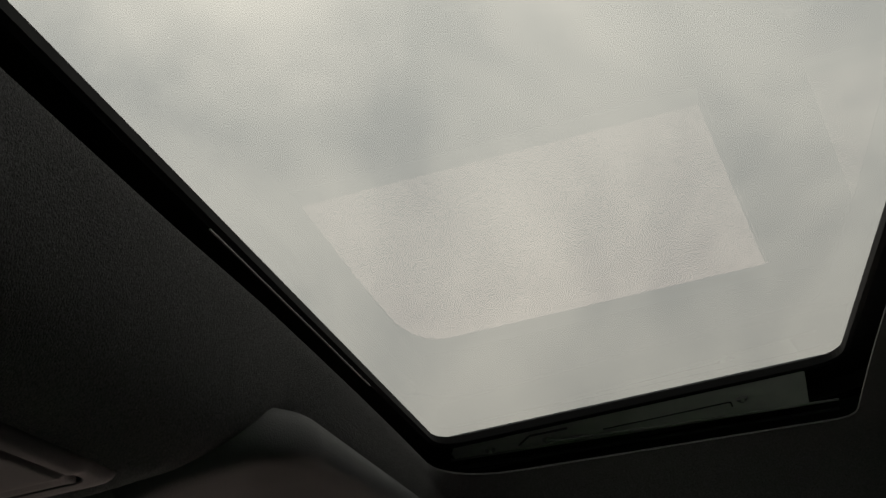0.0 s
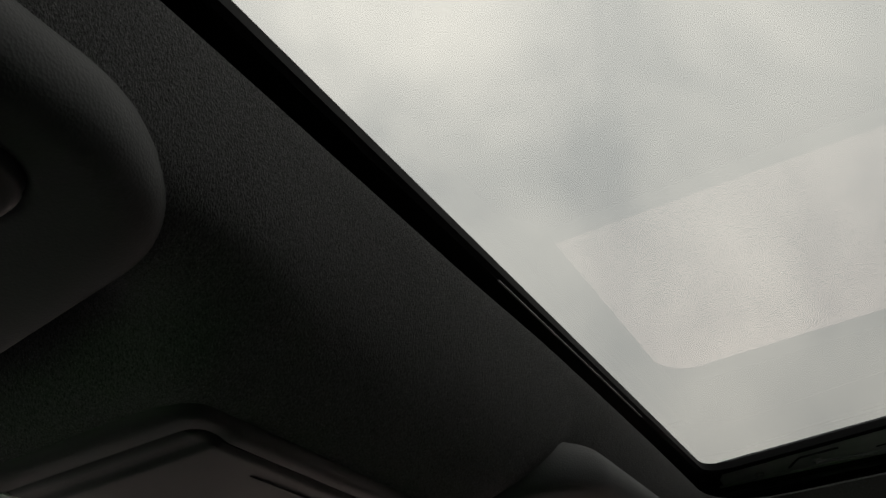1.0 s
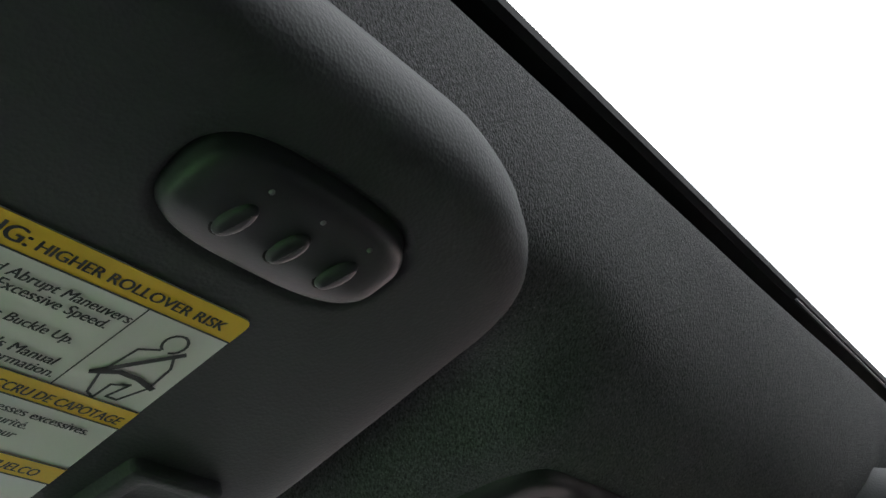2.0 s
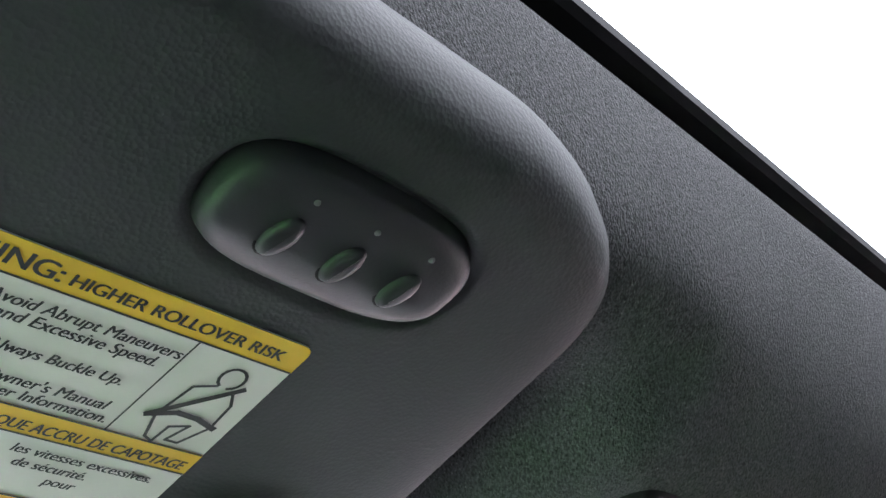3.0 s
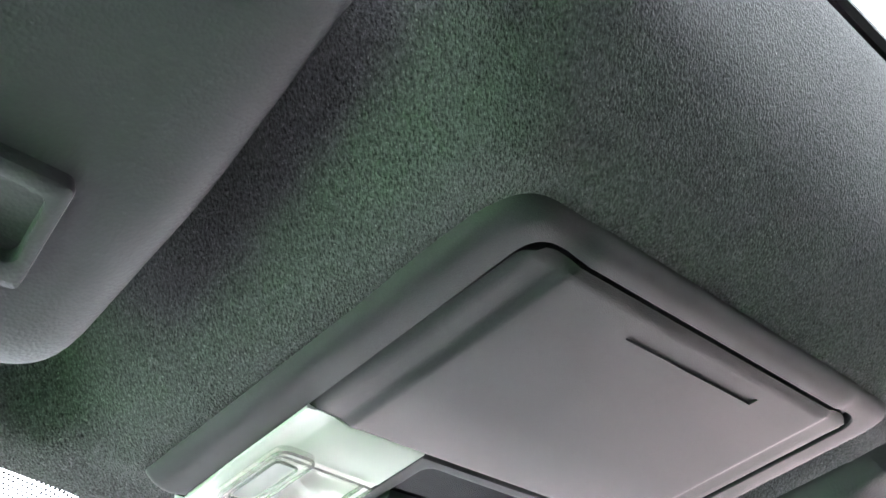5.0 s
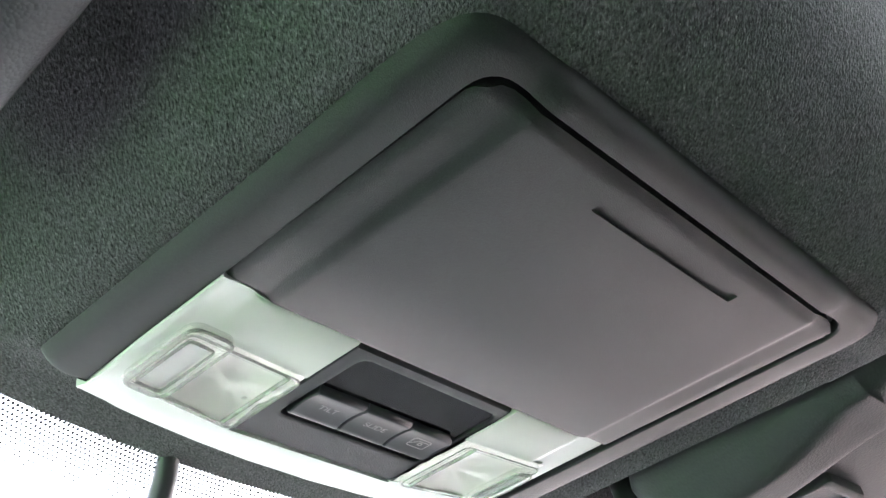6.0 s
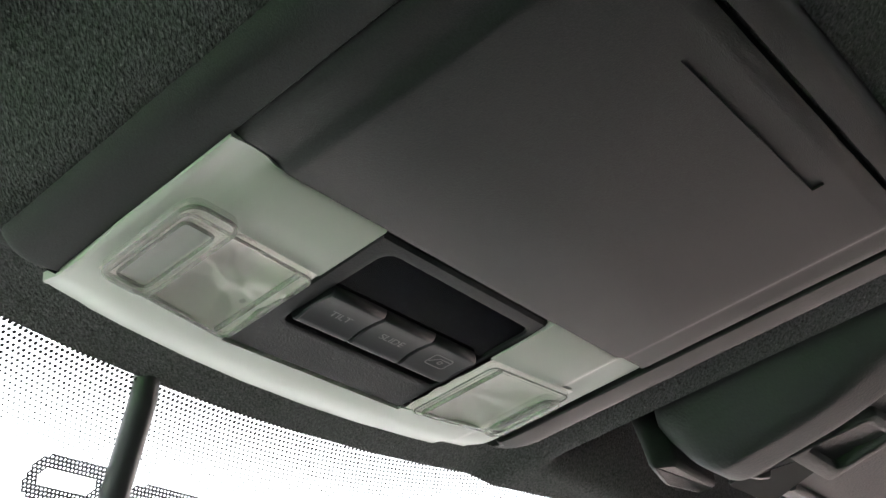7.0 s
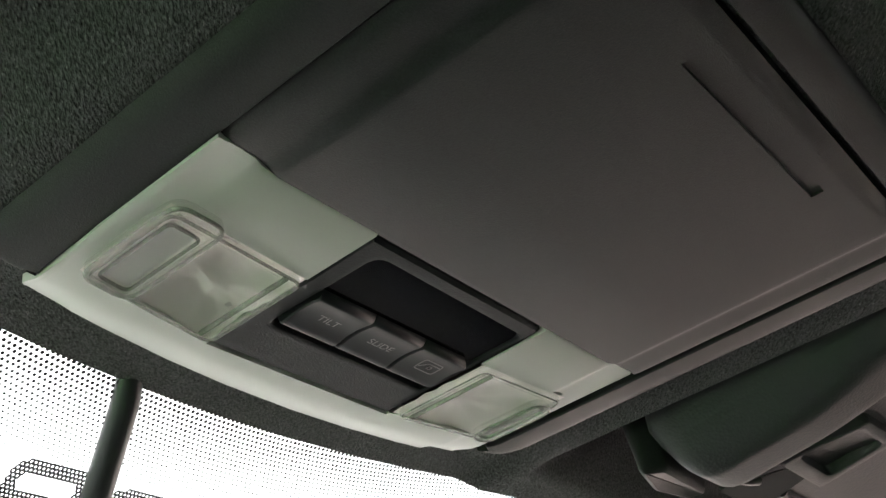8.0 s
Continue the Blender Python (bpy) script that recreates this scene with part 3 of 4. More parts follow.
bm = bmesh.new()
rows = [(0, 0.014, 0.016), (0, 0.014, 0.0075), (0.03, 0.0139, 0.0060), (0.09, 0.0136, 0.0041), (0.17, 0.013, 0.0025), (0.26, 0.0125, 0.0014), (0.38, 0.012, 0.0006), (0.52, 0.011, 0.0002), (0.7, 0.010, 0.0), (0.97, 0.009, 0.0), (1, 0.009, 0.0006), (1, 0.009, 0.012)]


def bezel_z(x, y, z):
    """The arch of the face, drawn in under the lamp panel at the front."""
    under = smooth_step((y - 0.061) / 0.005) * smooth_step((0.0925 - abs(x)) / 0.002)
    return z if z > 0.009 else (z + arch(x) - 0.0008) * (1 - under) + 0.009 * under


loops = [[bm.verts.new((x, y, bezel_z(x, y, z))) for x, y in between(t, r)] for t, r, z in rows]
for a, b in zip(loops, loops[1:]):
    for k in range(len(a)):
        bm.faces.new((a[k - 1], a[k], b[k], b[k - 1]))
bm.faces.new(loops[-1])
part("bezel", bm, PLASTIC, console, "grained grey surround", smooth=True)
# solid sheet, coloured as the shade in the gap round the lid
part("backing", boxed(-0.0942, 0.0942, -0.104, 0.0655, 0.0100, 0.0118), BLACK, console, "black sheet for the shade behind the lid")

# storage lid: a raised middle between two creases, and a finger slot
lx = [-0.0930, -0.0918, -0.0895, -0.086, -0.082, -0.0808, -0.0796, -0.0784, -0.0772, -0.076, -0.0748, -0.0735, -0.070, -0.036, -0.0346, -0.0345, 0.039, 0.0391, 0.0405, 0.070, 0.0735, 0.0748, 0.076, 0.0772, 0.0784, 0.0796, 0.0808, 0.082, 0.086, 0.0895, 0.0918, 0.0930]
ly = [-0.1025, -0.1018, -0.1, -0.097, -0.0945, -0.0925, -0.0921, -0.0920, -0.0885, -0.0884, -0.088, -0.07, -0.035, -0.004, -0.0016, -0.001]


def lid_z(x, y):
    z = -0.0014 + arch(x)
    edge = min(0.0930 - abs(x), y + 0.1025, -0.001 - y)
    z += 0.0016 * (1 - smooth_step(edge / 0.0025))
    if -0.03451 <= x <= 0.03901 and -0.09201 <= y <= -0.08849:
        z += 0.0008
    return z


def lid_warp(x, y):
    d = max(0.0, -0.1025 + 0.009 - y)
    return x * (1 - 0.0975 * (1 - math.sqrt(max(0.0, 1 - (d / 0.009) ** 2)))), y


part("storage_lid", plate(lx, ly, lambda i, j: True, lid_z, 0.0075, lid_warp), PLASTIC, console, "grey storage lid with a finger slot", smooth=True)

# pale lamp panel round the switch module, with a hole for each lens
px = [-0.0935, -0.0925, -0.0912, -0.0900, -0.0865, -0.082, -0.0808, -0.0796, -0.0784, -0.0772, -0.076, -0.0748, -0.0735, -0.063, -0.0387, -0.015, 0.015, 0.0387, 0.063, 0.0735, 0.0748, 0.076, 0.0772, 0.0784, 0.0796, 0.0808, 0.0825, 0.0845, 0.090, 0.0905, 0.0915]
py = [-0.0015, -0.0011, -0.0005, 0.0225, 0.04, 0.0625, 0.0655, 0.0690, 0.0720, 0.0745, 0.0765, 0.0780, 0.0790]


def panel_warp(x, y):
    if y > 0.066:
        y = 0.0655 + (y - 0.0655) * (FRONT(x) - 0.0655) / 0.0135
    if x < -0.0915:
        x += 0.0016 * smooth_step((y - 0.045) / 0.028)
    side = (abs(x) - 0.0387) / 0.048
    if abs(y - 0.0625) < 1e-6 and side > -0.01:
        y = 0.0640 - 0.0070 * side
    if abs(y - 0.0225) < 1e-6 and side > -0.01:
        y = 0.0245 - 0.0030 * side
    if y < 0.0 and abs(x) > 0.078:
        y -= 0.001 if x > 0 else 0.0016 * smooth_step((-x - 0.078) / 0.006)
        y += 0.0024 * max(0.0, (x - 0.0890) / 0.0025) ** 2
    return x, y


def panel_keep(i, j):
    x, y = (px[i] + px[i + 1]) / 2, (py[j] + py[j + 1]) / 2
    module, lens = abs(x) < 0.0387 and y < 0.0655, 0.0225 < y < 0.0625 and (-0.0865 < x < -0.0387 or 0.0387 < x < 0.0825)
    return not module and not lens


def panel_z(x, y):
    rim = 0.0005 * (1 - smooth_step(min((x + 0.0935) / 0.0014, (0.0915 - x) / 0.0012, (y + 0.0015) / 0.0010)))
    return -0.0003 + (arch(x) if x > 0 else 0.2 * arch(x)) + rim - 0.0004 * smooth_step((-0.0900 - x) / 0.0012) + 0.0031 * smooth_step((y - FRONT(x) + 0.016) / 0.0165) ** 2


part("lamp_panel", plate(px, py, panel_keep, panel_z, lambda x, y: panel_z(x, y) + 0.0028, panel_warp), PALE, console, "pale grey lamp panel", smooth=True)

for s, inner, end in ((-1, 0.0387, 0.0865), (1, 0.0402, 0.0825)):
    # reflector bowl with folds round the bulb, clear lens with thick walls, small clear push switch

    def spot(u, w):
        """u from the inner end to the outer, w from rear to front."""
        k = (inner + u * (end - inner) - 0.0387) / 0.048
        rear, ahead = 0.0245 - 0.0030 * k, 0.0640 - 0.0070 * k
        return s * (inner + u * (end - inner)), rear + w * (ahead - rear)

    def frame_line(u0, u1, w0, w1, r):
        return rounded([spot(u0, w0), spot(u1, w0), spot(u1, w1), spot(u0, w1)], [r] * 4)

    bm = bmesh.new()
    n, bowl = 30, []
    for i in range(n + 1):
        for j in range(n + 1):
            u, w = i / n, j / n
            du, dw = u - 0.29, w - 0.58
            far, ang = math.hypot(du, dw), math.atan2(dw, du)
            z = (0.0070 if s < 0 else 0.0020) - (0.0062 if s < 0 else 0.0016) * ((2 * u - 1) ** 4 + (2 * w - 1) ** 4) ** 0.5 - (0.0022 if s < 0 else 0.0005) * math.exp(-(far / 0.09) ** 2)
            z += (0.0019 if s < 0 else 0.0004) * min(1.0, far / 0.25) * (abs(math.sin(1.5 * ang + 0.5)) - 0.5) + 0.0003 * math.sin(9 * ang)
            bowl.append(bm.verts.new((*spot(u, w), max(z, 0.0002))))
    for i in range(n):
        for j in range(n):
            k = i * (n + 1) + j
            bm.faces.new((bowl[k], bowl[k + n + 1], bowl[k + n + 2], bowl[k + 1]))
    part("reflector", bm, SILVER if s < 0 else DIFFUSER, console, "folded silvery lamp reflector" if s < 0 else "milky lamp diffuser", smooth=True)
    lens = part("lens", slab(frame_line(0.008, 0.992, 0.008, 0.992, 0.0045 if s < 0 else 0.0038), [(0, 0.001), (0, -0.0012), (0.0008, -0.0020), (0.0020, -0.0022), (0.0028, -0.0014), (0.0030, -0.0010)], caps=(False, True)), LENS, console, "clear plastic map lamp lens", smooth=True)
    lens.visible_shadow = False
    line = frame_line(0.675, 1.035, -0.115, 0.96, 0.0050) if s < 0 else frame_line(0.77, 1.0, 0.12, 0.96, 0.0045)
    tab = part("push_switch", slab(line, [(0, -0.0005), (0, -0.0026), (0.0008, -0.0035), (0.0022, -0.0037), (0.0030, -0.0029), (0.0034, -0.0024)], caps=(False, True)), LENS, lens, "clear push switch", smooth=True)
    tab.visible_shadow = False
    part("switch_back", slab(frame_line(0.75, 0.93, 0.12, 0.86, 0.0015) if s < 0 else frame_line(0.84, 0.93, 0.22, 0.86, 0.001), [(0, -0.0008), (0, -0.0018), (0.0004, -0.0021)]), SWITCH, tab, "frosted grey switch back")
    wall = [(*spot(0.13, 0.05), -0.0016), (*spot(0.13, 0.93), -0.0016)]
    for edge, z, r, owner in ((frame_line(0.025, 0.975, 0.03, 0.97, 0.003), -0.0018, 0.0005 if s < 0 else 0.0003, lens), (inset(line, 0.0004), -0.0031, 0.0006 if s < 0 else 0.0004, tab), (frame_line(0.735, 0.945, 0.10, 0.88, 0.002) if s < 0 else frame_line(0.82, 0.945, 0.19, 0.89, 0.0015), -0.0025, 0.0005, tab)):
        loop = [(x, y, z) for x, y in edge]
        part("rim", tube(loop + loop[:2], r, sides=8), RIM, owner, "clear moulded rim", smooth=True).visible_shadow = False
    part("wall", tube(wall, 0.0008), RIM, lens, "clear moulded wall", smooth=True).visible_shadow = False

# switch module: a dark frame round the flush display and three rocker keys
hole = rounded([(-0.0308, 0.0058), (0.0360, 0.0064), (0.0366, 0.0478), (-0.0312, 0.0472)], [0.0045, 0.0035, 0.0025, 0.0025], 8)
bm = pierced(rounded([(-0.0382, 0.0006), (0.0382, 0.0006), (0.0390, 0.0650), (-0.0380, 0.0648)], [0.0008] * 4, 8), hole, [(0, 0, 0.006), (0, 0, 0.0012), (0, 0.0010, 0.0001), (1, -0.0022, 0.0001), (1, -0.0008, 0.0001), (1, -0.0003, 0.0004), (1, 0, 0.0012), (1, 0, 0.006)])
part("switch_module", bm, TRIM, console, "dark grey switch surround", smooth=True)
part("display", slab(rounded([(-0.0306, 0.0060), (0.0358, 0.0066), (0.0361, 0.0270), (-0.0309, 0.0268)], [0.0043, 0.0033, 0.0004, 0.0004], 8), [(0, 0.006), (0, 0.0014), (0.0003, 0.0011)]), GLOSS, console, "gloss black blank display")
# solid sheet, coloured as the shade between the keys
part("switch_well", boxed(-0.0320, 0.0370, 0.0262, 0.0482, 0.0040, 0.0058), BLACK, console, "black sheet for the shade behind the switches")
for k, text in enumerate(("TILT", "SLIDE", "")):
    x0, x1 = -0.0306 + k * 0.0222, -0.0306 + (k + 1) * 0.0222 - 0.0005
    bm = bmesh.new()
    section = [(0.0262, 0.005), (0.0262, 0.0004), (0.0266, -0.0006), (0.0275, -0.0014), (0.0287, -0.0015), (0.0305, -0.0011), (0.0340, -0.0008), (0.0385, -0.0009), (0.0412, -0.0015), (0.0428, -0.0017), (0.0437, -0.0012), (0.0442, -0.0002), (0.0443, 0.005)]
    # the last key's outer corners are rounded
    cut = lambda y: 0.0030 * max(0.0, (abs(y - 0.0352) - 0.0058) / 0.0032) ** 2 if k == 2 else 0.0
    ends = [[bm.verts.new((x0 + e * (x1 - x0 - cut(y)) + (1 - e) * 0.0, y, z + (0.0005 if e in (0, 1) else 0))) for y, z in section] for e in (0, 0.025, 0.975, 1)]
    for p, q in zip(ends, ends[1:]):
        for i in range(len(section)):
            bm.faces.new((p[i - 1], p[i], q[i], q[i - 1]))
    for e in (ends[0], ends[-1]):
        bm.faces.new(e)
    key = part("switch", bm, KEY, console, "dark satin push key", smooth=True)
    lean = Matrix.Translation(((x0 + x1) / 2, 0.0350, -0.00105))
    if text:
        mark = words("lettering", text, 0.0037, 0, 0.0013, 0, PRINT, key, align="CENTER", wide=1.15)
        mark.matrix_basis = lean
    else:
        bm = stroke(rect(-0.0042, 0.0042, -0.0028, 0.0028, 0.001, 3), 0.0005, 0, closed=True)
        stroke([(-0.0036, 0.0012), (-0.001, -0.0014), (0.0036, -0.0014)], 0.0005, 0, bm)
        stroke(rect(-0.0002, 0.0014, -0.0004, 0.0010, 0.0006, 3), 0.0006, 0, bm, True)
        mark = part("icon", bm, PRINT, key, "printed sunroof pictogram")
        mark.matrix_basis = lean


# ---- sun visors ----
def visor(name, label, x_in, x_out, front, ahead, nest=()):
    """A visor folded up to the roof; x_in: its end by the console, x_out: its end by the door. Its lower face is z = 0 of its own frame."""
    s = -1 if x_out < x_in else 1
    body = thing(name, label, "sun visor", "sun visors", pose(0, 0, ZC - 0.0067, -7.93, -0.87 * s))
    radii = [0.022 if s < 0 else 0.014, 0.20, 0.057 if s < 0 else 0.075, 0.10, 0.03, 0.02]

    def line(d, e):
        """d: how far the inner end is drawn in, e: the rear edge."""
        pts = [(x_in + s * d, front - d), (x_in + s * d, -0.055), (x_in + s * ((0.0095 if s < 0 else 0.004) + 0.93 * d), -0.167 + 0.35 * e), (x_in + s * (0.060 + 0.35 * d), -0.1880 + 0.95 * e), (x_out - s * d, -0.1870 + e), (x_out - s * d, front - d)]
        return rounded(pts, [max(r - 0.6 * d, 0.008) for r in radii], 8)

    bm = bmesh.new()
    rows = [(0.012, 0.012, 0.032), (0.004, 0.004, 0.0295), (0.0008, 0.0008, 0.025), (0, 0, 0.0185), (0.0018, 0.0011, 0.0115), (0.0050, 0.0034, 0.0062), (0.0085, 0.0054, 0.0036), (0.0130, 0.0082, 0.0018), (0.0190, 0.0112, 0.0007), (0.026, 0.0138, 0.0002), (0.033, 0.0160, 0.0)]
    loops = [[bm.verts.new((x, y, z)) for x, y in line(d, e)] for d, e, z in rows]
    for p, q in zip(loops, loops[1:]):
        for k in range(len(p)):
            bm.faces.new((p[k - 1], p[k], q[k], q[k - 1]))
    bm.faces.new(loops[0])
    if nest:
        # a soft groove sewn down round the raised pod
        dips = [[bm.verts.new((x, y, z * (1 - 0.6 * smooth_step((y + 0.150) / 0.02)))) for x, y in inset(nest, -d)] for d, z in ((0.0060, 0.0), (0.0045, 0.0), (0.0036, 0.0002), (0.0025, 0.0009), (0.0014, 0.0024), (0.0002, 0.0036))]
        for p, q in zip(dips, dips[1:]):
            for k in range(len(p)):
                bm.faces.new((p[k - 1], p[k], q[k], q[k - 1]))
        rim = [bm.edges.get((ring[k - 1], ring[k])) or bm.edges.new((ring[k - 1], ring[k])) for ring in (loops[-1], dips[0]) for k in range(len(ring))]
        bmesh.ops.triangle_fill(bm, edges=rim, use_beauty=True)
    else:
        bm.faces.new(loops[-1])
    part("shell", bm, VINYL, body, smooth=True)
    # clip housing: a frame round a tilted finger pad, then a black slab for the shade in the slot, and the pivot
    if s < 0:
        outer = rounded([(s * 0.2020, -0.0512), (s * 0.2385, -0.0515), (s * 0.2420, -0.0140), (s * 0.1975, -0.0140)], [0.0035, 0.003, 0.003, 0.003])
        hole = rounded([(s * 0.2068, -0.0452), (s * 0.2310, -0.0462), (s * 0.2345, -0.0220), (s * 0.2030, -0.0225)], [0.004, 0.003, 0.004, 0.003])
    else:
        outer = rounded([(s * 0.2030, ahead - 0.0515), (s * 0.2385, ahead - 0.0525), (s * 0.2420, ahead - 0.0120), (s * 0.1955, ahead - 0.0130)], [0.004, 0.003, 0.003, 0.003])
        hole = rounded([(s * 0.2065, ahead - 0.0460), (s * 0.2320, ahead - 0.0465), (s * 0.2350, ahead - 0.0200), (s * 0.1995, ahead - 0.0210)], [0.004, 0.003, 0.004, 0.003])
    clip = part("clip_housing", pierced(outer, hole, [(0, 0, 0.002), (0, 0, -0.0030), (0, 0.0006, -0.0043), (0, 0.0016, -0.0048), (1, -0.0010, -0.0048), (1, -0.0003, -0.0045), (1, 0, -0.0038), (1, 0, 0.001)]), VINYL, body, "grey clip frame", smooth=True)
    bm = bmesh.new()
    corners = [bm.verts.new((*p, z)) for p, z in zip(((s * 0.205, ahead - 0.0475), (s * 0.2335, ahead - 0.0480), (s * 0.2365, ahead - 0.0190), (s * 0.1985, ahead - 0.0200)), (-0.0036, -0.0024, 0.0020, 0.0008))]
    bm.faces.new(corners)
    part("finger_pad", bm, VINYL, clip, "tilted grey finger pad")
    if s > 0:
        part("arm", slab(rounded([(s * 0.1956, ahead - 0.0140), (s * 0.2050, ahead - 0.0140), (s * 0.2005, ahead - 0.0080), (s * 0.1965, ahead + 0.0040), (s * 0.1925, ahead + 0.0045)], [0.001, 0.001, 0.004, 0.0015, 0.0015]), [(0, 0.002), (0, -0.0030), (0.0005, -0.0040), (0.0012, -0.0044)]), VINYL, clip, smooth=True)
    part("slot", slab(rounded([(s * (0.1985 if s > 0 else 0.2110), ahead + (0.0150 if s > 0 else 0.0230)), (s * (0.1995 if s > 0 else 0.2100), ahead - 0.0095), (s * (0.2070 if s > 0 else 0.2120), ahead - 0.0122), (s * 0.2330, ahead - 0.0117), (s * 0.2400, ahead + (0.0150 if s > 0 else 0.0230))], [0.002, 0.004, 0.003, 0.003, 0.002]), [(0, 0.001), (0, -0.0006)]), BLACK, clip, "black slab for the shade in the slot")
    if s < 0:
        # a rounded sleeve round the pivot
        part("pivot_sleeve", tube([(-0.2084, -0.0140, 0.0010), (-0.2086, -0.0040, 0.0010), (-0.2088, 0.0045, 0.0010), (-0.2088, 0.0068, 0.0010), (-0.2088, 0.0086, 0.0010), (-0.2088, 0.0098, 0.0010), (-0.2088, 0.0104, 0.0010)], [0.0064, 0.0064, 0.0064, 0.0060, 0.0049, 0.0032, 0.0012], sides=24), VINYL, clip, "rounded grey pivot sleeve", smooth=True)
    else:
        part("rod_end", tube([(s * 0.1915, ahead + 0.0048, -0.0030), (s * 0.1990, ahead + 0.0015, -0.0030), (s * 0.2030, ahead - 0.0008, -0.0028)], [0.0012, 0.0022, 0.0024], sides=10), BRIGHT, clip, "light grey rod end", smooth=True)
    part("pivot_bar", tube([(s * 0.2370, ahead + 0.002, 0.0010), (x_out - s * 0.01, ahead + 0.002, 0.001)], 0.0026, sides=10), TRIM, body, "dark pivot bar", smooth=True)
    return body


def inner_roll(body):
    """A padded roll along the visor's inner end, which stands proud beside the clip and fades out behind it."""
    bm = bmesh.new()
    nu, nv, grid = 26, 34, []
    for i in range(nu + 1):
        for j in range(nv + 1):
            u, w = i / nu, j / nv
            x, y = 0.1535 + u * 0.0435, -0.085 + w * 0.1095
            swell = smooth_step((y + 0.085) / 0.06) * math.sqrt(max(0.0, 1 - max(0.0, (y - 0.004) / 0.0225) ** 2))
            across = smooth_step(u / 0.4) * math.sqrt(max(0.0, 1 - max(0.0, (u - 0.74) / 0.26) ** 2))
            d = max(0.0, min(x - 0.1500, 0.027 - y))
            if x < 0.1640 and y > 0.013:
                d = max(0.0, 0.014 - math.hypot(x - 0.1640, y - 0.013))
            base = 0.0185 * max(0.0, 1 - d / 0.020) ** 4
            grid.append(bm.verts.new((x, y, base - 0.0004 - 0.0066 * swell * across * smooth_step(d / 0.007))))
    for i in range(nu):
        for j in range(nv):
            k = i * (nv + 1) + j
            bm.faces.new((grid[k], grid[k + nv + 1], grid[k + nv + 2], grid[k + 1]))
    part("inner_roll", bm, VINYL, body, smooth=True)


pod_line = []
for k in range(48):
    c, d = math.cos(2 * math.pi * k / 48), math.sin(2 * math.pi * k / 48)
    pod_line.append((-0.2693 + 0.0356 * math.copysign(abs(c) ** 0.6, c), -0.1442 + 0.0163 * math.copysign(abs(d) ** 0.66, d)))
driver_visor = visor("sun_visor", "charcoal vinyl sun visor with garage buttons and warning label", -0.1657, -0.60, 0.0275, 0.0, pod_line)
passenger_visor = visor("sun_visor", "charcoal vinyl sun visor with a clip, folded up", 0.1500, 0.60, 0.027, 0.0085)
inner_roll(passenger_visor)

# garage door transmitter on the driver's visor
pod_rows = [(-0.0008, 0.0030), (0, 0.0010), (0.0004, -0.0012), (0.0012, -0.0027), (0.0026, -0.0039), (0.0046, -0.0046), (0.0072, -0.0048), (0.0100, -0.0049), (0.0130, -0.0049), (0.0158, -0.0049)]
bm, loops = bmesh.new(), []
for d, z in pod_rows:
    loops.append([bm.verts.new((-0.2693 + (x + 0.2693) * (0.0356 - d) / 0.0356, -0.1442 + (y + 0.1442) * (0.0163 - d) / 0.0163, z)) for x, y in pod_line])
for p, q in zip(loops, loops[1:]):
    for k in range(len(p)):
        bm.faces.new((p[k - 1], p[k], q[k], q[k - 1]))
bm.faces.new(loops[0])
bm.faces.new(loops[-1])
for v in bm.verts:
    # its face falls away towards the front edge, more steeply at the rim
    if v.co.z < 0.0:
        v.co.z *= 1.0 - 0.4 * smooth_step((v.co.y + 0.1400) / 0.0115)
pod = part("button_pod", bm, POD, driver_visor, "raised grey transmitter pod", smooth=True)
for k in range(3):
    cx, cy, tip = -0.2870 + 0.0176 * k, -0.1424, 0.25
    oval = [(cx + 0.0037 * math.cos(a) * math.cos(tip) - 0.0062 * math.sin(a) * math.sin(tip), cy + 0.0037 * math.cos(a) * math.sin(tip) + 0.0062 * math.sin(a) * math.cos(tip)) for a in (2 * math.pi * i / 24 for i in range(24))]
    # black slab that draws the shade in the gap round the button
    part("button_gap_shade", slab(inset(oval, -0.0005), [(0, -0.003), (0, -0.00475), (0.0004, -0.0048)]), BLACK, pod)
    part("button", slab(oval, [(0, -0.003), (0.0001, -0.0052), (0.0006, -0.0060), (0.0014, -0.0065), (0.0024, -0.0067)]), POD, pod, smooth=True)
    bm = bmesh.new()
    bmesh.ops.create_uvsphere(bm, u_segments=10, v_segments=6, radius=0.0008, matrix=Matrix.Translation((-0.2861 + 0.0174 * k, -0.1534, -0.0047)))
    part("indicator", bm, PRINT, pod, "tiny indicator lens", smooth=True)

# rollover warning label, stuck on the driver's visor
L0, L1 = -0.392, -0.2535
label = thing("warning_label", "yellow and white rollover warning label stuck on the visor", "label", m=driver_visor.matrix_basis @ pose(0.0018, 0.0024, 0))
part("paper", slab(rounded([(L0, -0.1165), (L1, -0.1165), (L1, -0.004), (L0, -0.004)], [0.003] * 4), [(0, 0.0002), (0, -0.0004)]), WHITE, label, "white label paper")
BANDS = ((-0.1165, -0.1072), (-0.0716, -0.0632), (-0.0410, -0.0328))
for k, (y0, y1) in enumerate(BANDS):
    line = rounded([(L0, y0), (L1, y0), (L1, y1), (L0, y1)], [0.003 if k == 0 else 0.00001] * 2 + [0.00001] * 2)
    part("band", slab(line, [(0, -0.0004), (0, -0.0006)]), YELLOW, label, "yellow band")
    bm = stroke([(L0 + 0.0006, y1), (L1 - 0.0006, y1)], 0.0006, -0.00075)
    if k:
        stroke([(L0 + 0.0006, y0), (L1 - 0.0006, y0)], 0.0006, -0.00075, bm)
    part("rule", bm, INK, label)
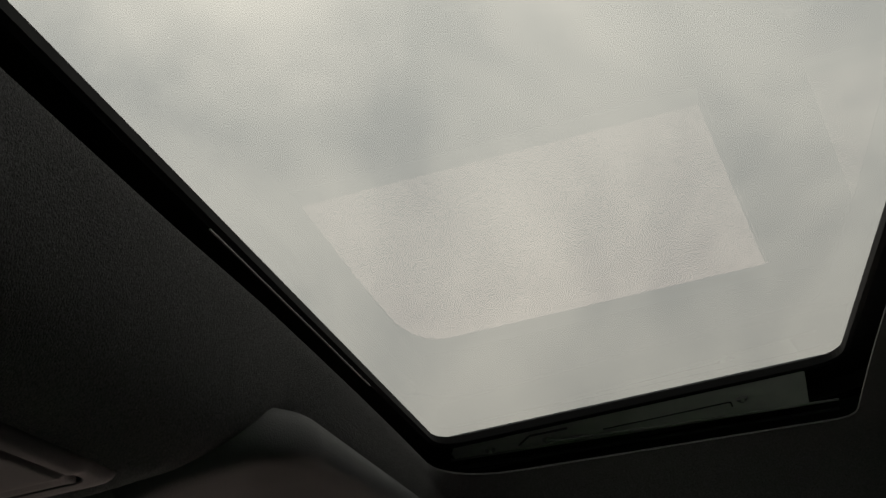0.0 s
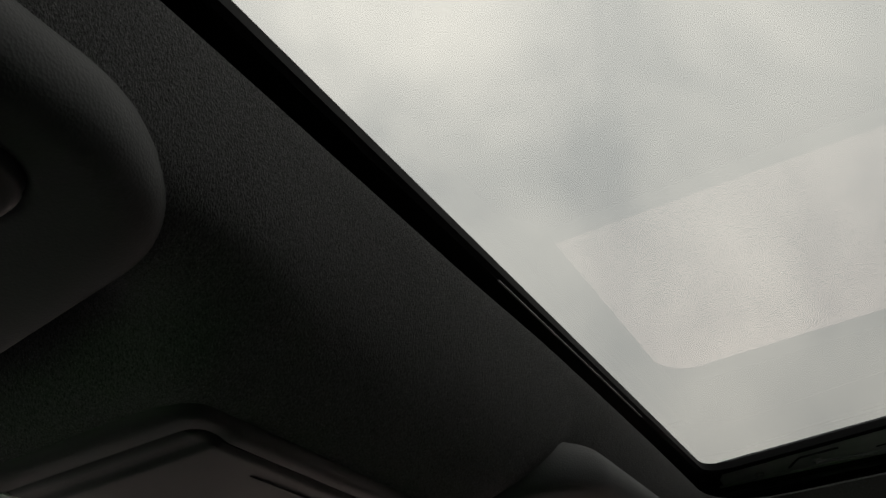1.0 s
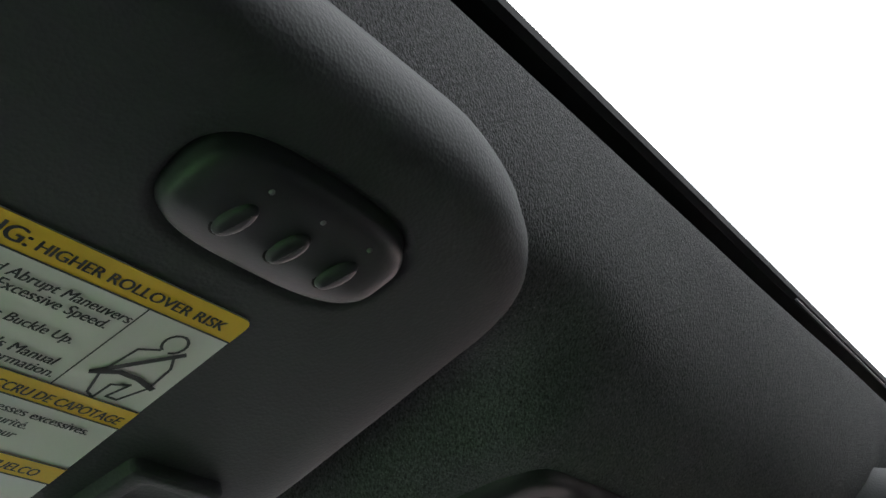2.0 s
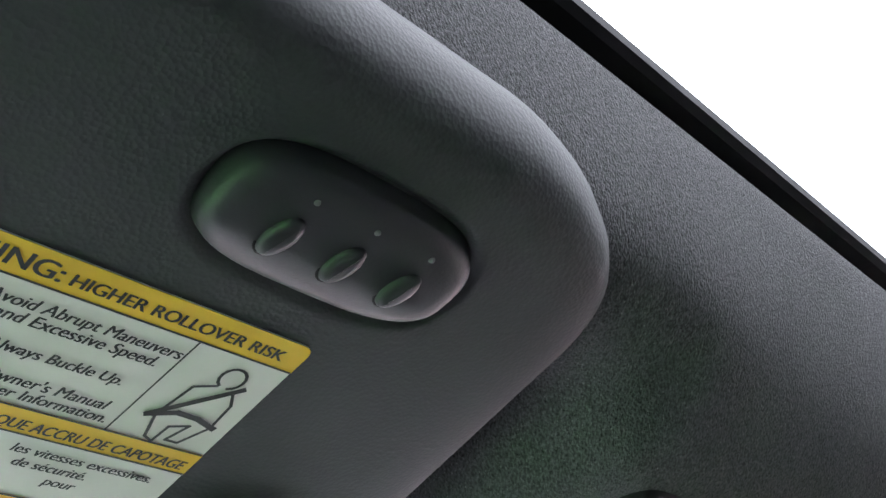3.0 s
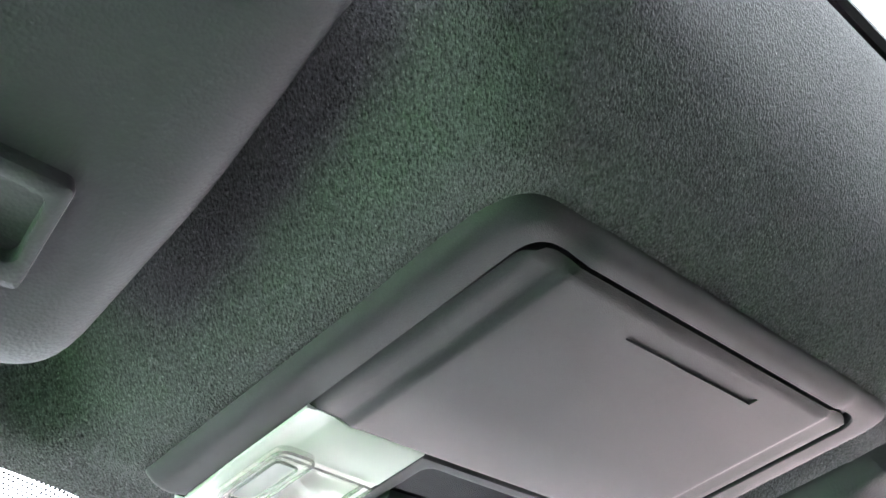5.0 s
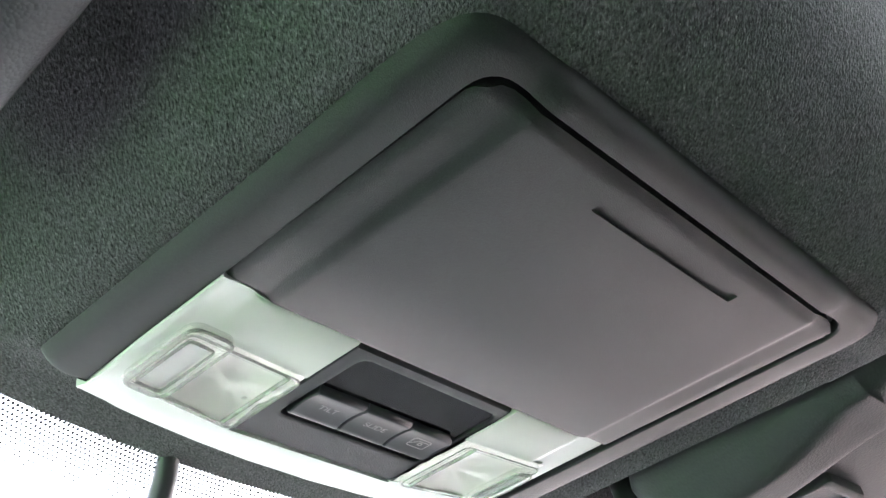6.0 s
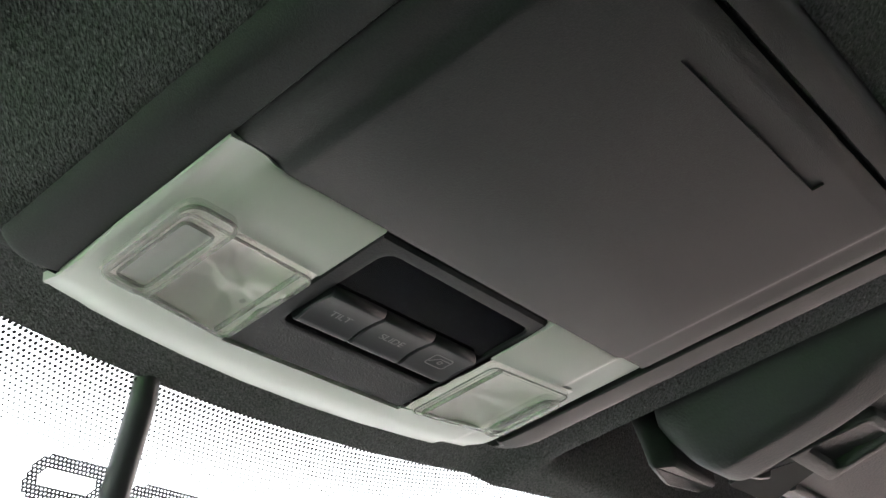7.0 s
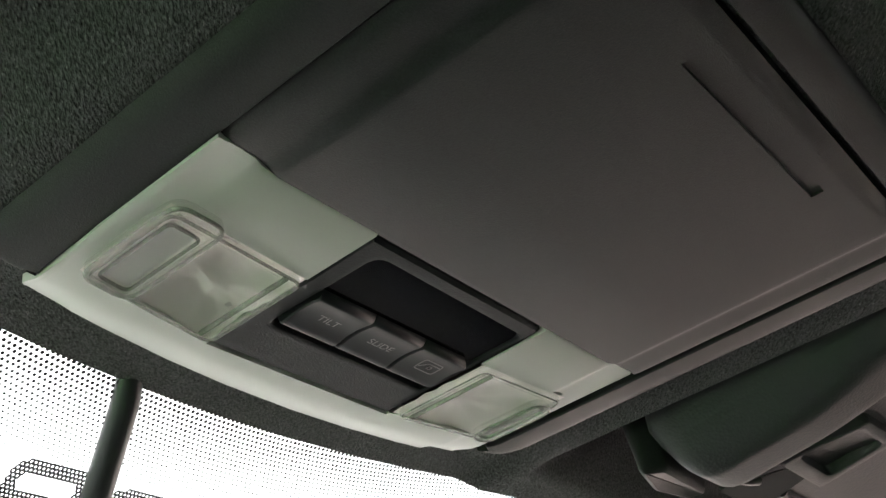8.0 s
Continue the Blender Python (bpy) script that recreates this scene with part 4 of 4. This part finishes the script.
part("rule", stroke([(-0.2805, -0.1072), (-0.2825, -0.0716)], 0.0005, -0.00075), INK, label)
Z = -0.00075


def line_of(text, size, right, y, **more):
    words("lettering", text, size, right, y, Z, INK, label, align="RIGHT", **more)


line_of("WARNING:", 0.0070, -0.3178, -0.1095, wide=1.08, bold=0.0004)
line_of("HIGHER ROLLOVER RISK", 0.0050, -0.2593, -0.1097, wide=1.035, bold=0.0003)
SMALL = dict(slant=0.2, bold=0.00022)
for text, right, y, size in (("Avoid Abrupt Maneuvers", -0.2817, -0.1000, 0.0049), ("and Excessive Speed.", -0.2853, -0.0956, 0.0050), ("Always Buckle Up.", -0.2885, -0.0869, 0.0047), ("See Owner's Manual", -0.2870, -0.0780, 0.0050), ("For Further Information.", -0.2843, -0.0738, 0.0048)):
    line_of(text, size, right, y, wide=0.94, **SMALL)
line_of("RISQUE ACCRU DE CAPOTAGE", 0.0050, -0.2560, -0.0646, wide=0.81, **SMALL)
for text, right, y in (("les vitesses excessives.", -0.2600, -0.0570), ("de sécurité.", -0.2760, -0.0523), ("pour", -0.2767, -0.0476)):
    line_of(text, 0.0046, right, y, wide=0.92, **SMALL)
line_of("VUELCO", 0.0050, -0.2600, -0.0346, wide=0.81, **SMALL)

# belted sitter pictogram: an outline head and body with a dark belt
bm = stroke([(-0.2655 + 0.0034 * math.cos(a), -0.0995 + 0.0036 * math.sin(a)) for a in (2 * math.pi * k / 16 + 2.1 for k in range(15))], 0.00085, Z)
stroke([(-0.2674, -0.0960), (-0.2726, -0.0935), (-0.2748, -0.0815), (-0.2724, -0.0733), (-0.2697, -0.0720), (-0.2690, -0.0785), (-0.2642, -0.0806), (-0.2668, -0.0738), (-0.2632, -0.0738), (-0.2590, -0.0818), (-0.2595, -0.0910), (-0.2622, -0.0955)], 0.00085, Z, bm)
stroke([(-0.2770, -0.0806), (-0.2603, -0.0974)], 0.0017, Z, bm)
stroke([(-0.2770, -0.0806), (-0.2701, -0.0838), (-0.2640, -0.0836), (-0.2580, -0.0818)], 0.0018, Z, bm)
part("pictogram", bm, INK, label, "black outline seat belt pictogram")


# ---- mirror stalk and visor bracket ----
mirror = thing("mirror_stalk", "dark grey round stalk of the rear-view mirror on the windshield", "mirror mount", m=pose(0, 0, ZC))
part("stalk", tube([(-0.0332, 0.1056, 0.0170), (-0.0324, 0.1084, 0.0105), (-0.0306, 0.1123, 0.0043), (-0.0240, 0.1296, -0.0064), (-0.0185, 0.1440, -0.0153), (0.0030, 0.2100, -0.0580)], [0.0044, 0.0045, 0.0046, 0.0048, 0.0050, 0.0054], sides=16), POD, mirror, smooth=True)

bracket = thing("visor_bracket", "small grey plastic visor bracket on the headliner", "bracket", m=pose(0, 0, ZC))
part("foot", slab(rounded([(0.152, 0.036), (0.162, 0.026), (0.202, 0.028), (0.202, 0.039), (0.178, 0.043)], [0.004, 0.005, 0.004, 0.004, 0.008]), [(-0.002, 0.020), (0, 0.004), (0.0006, -0.0030), (0.0016, -0.0050), (0.0028, -0.0056), (0.0036, -0.0052)]), PLASTIC, bracket, smooth=True)
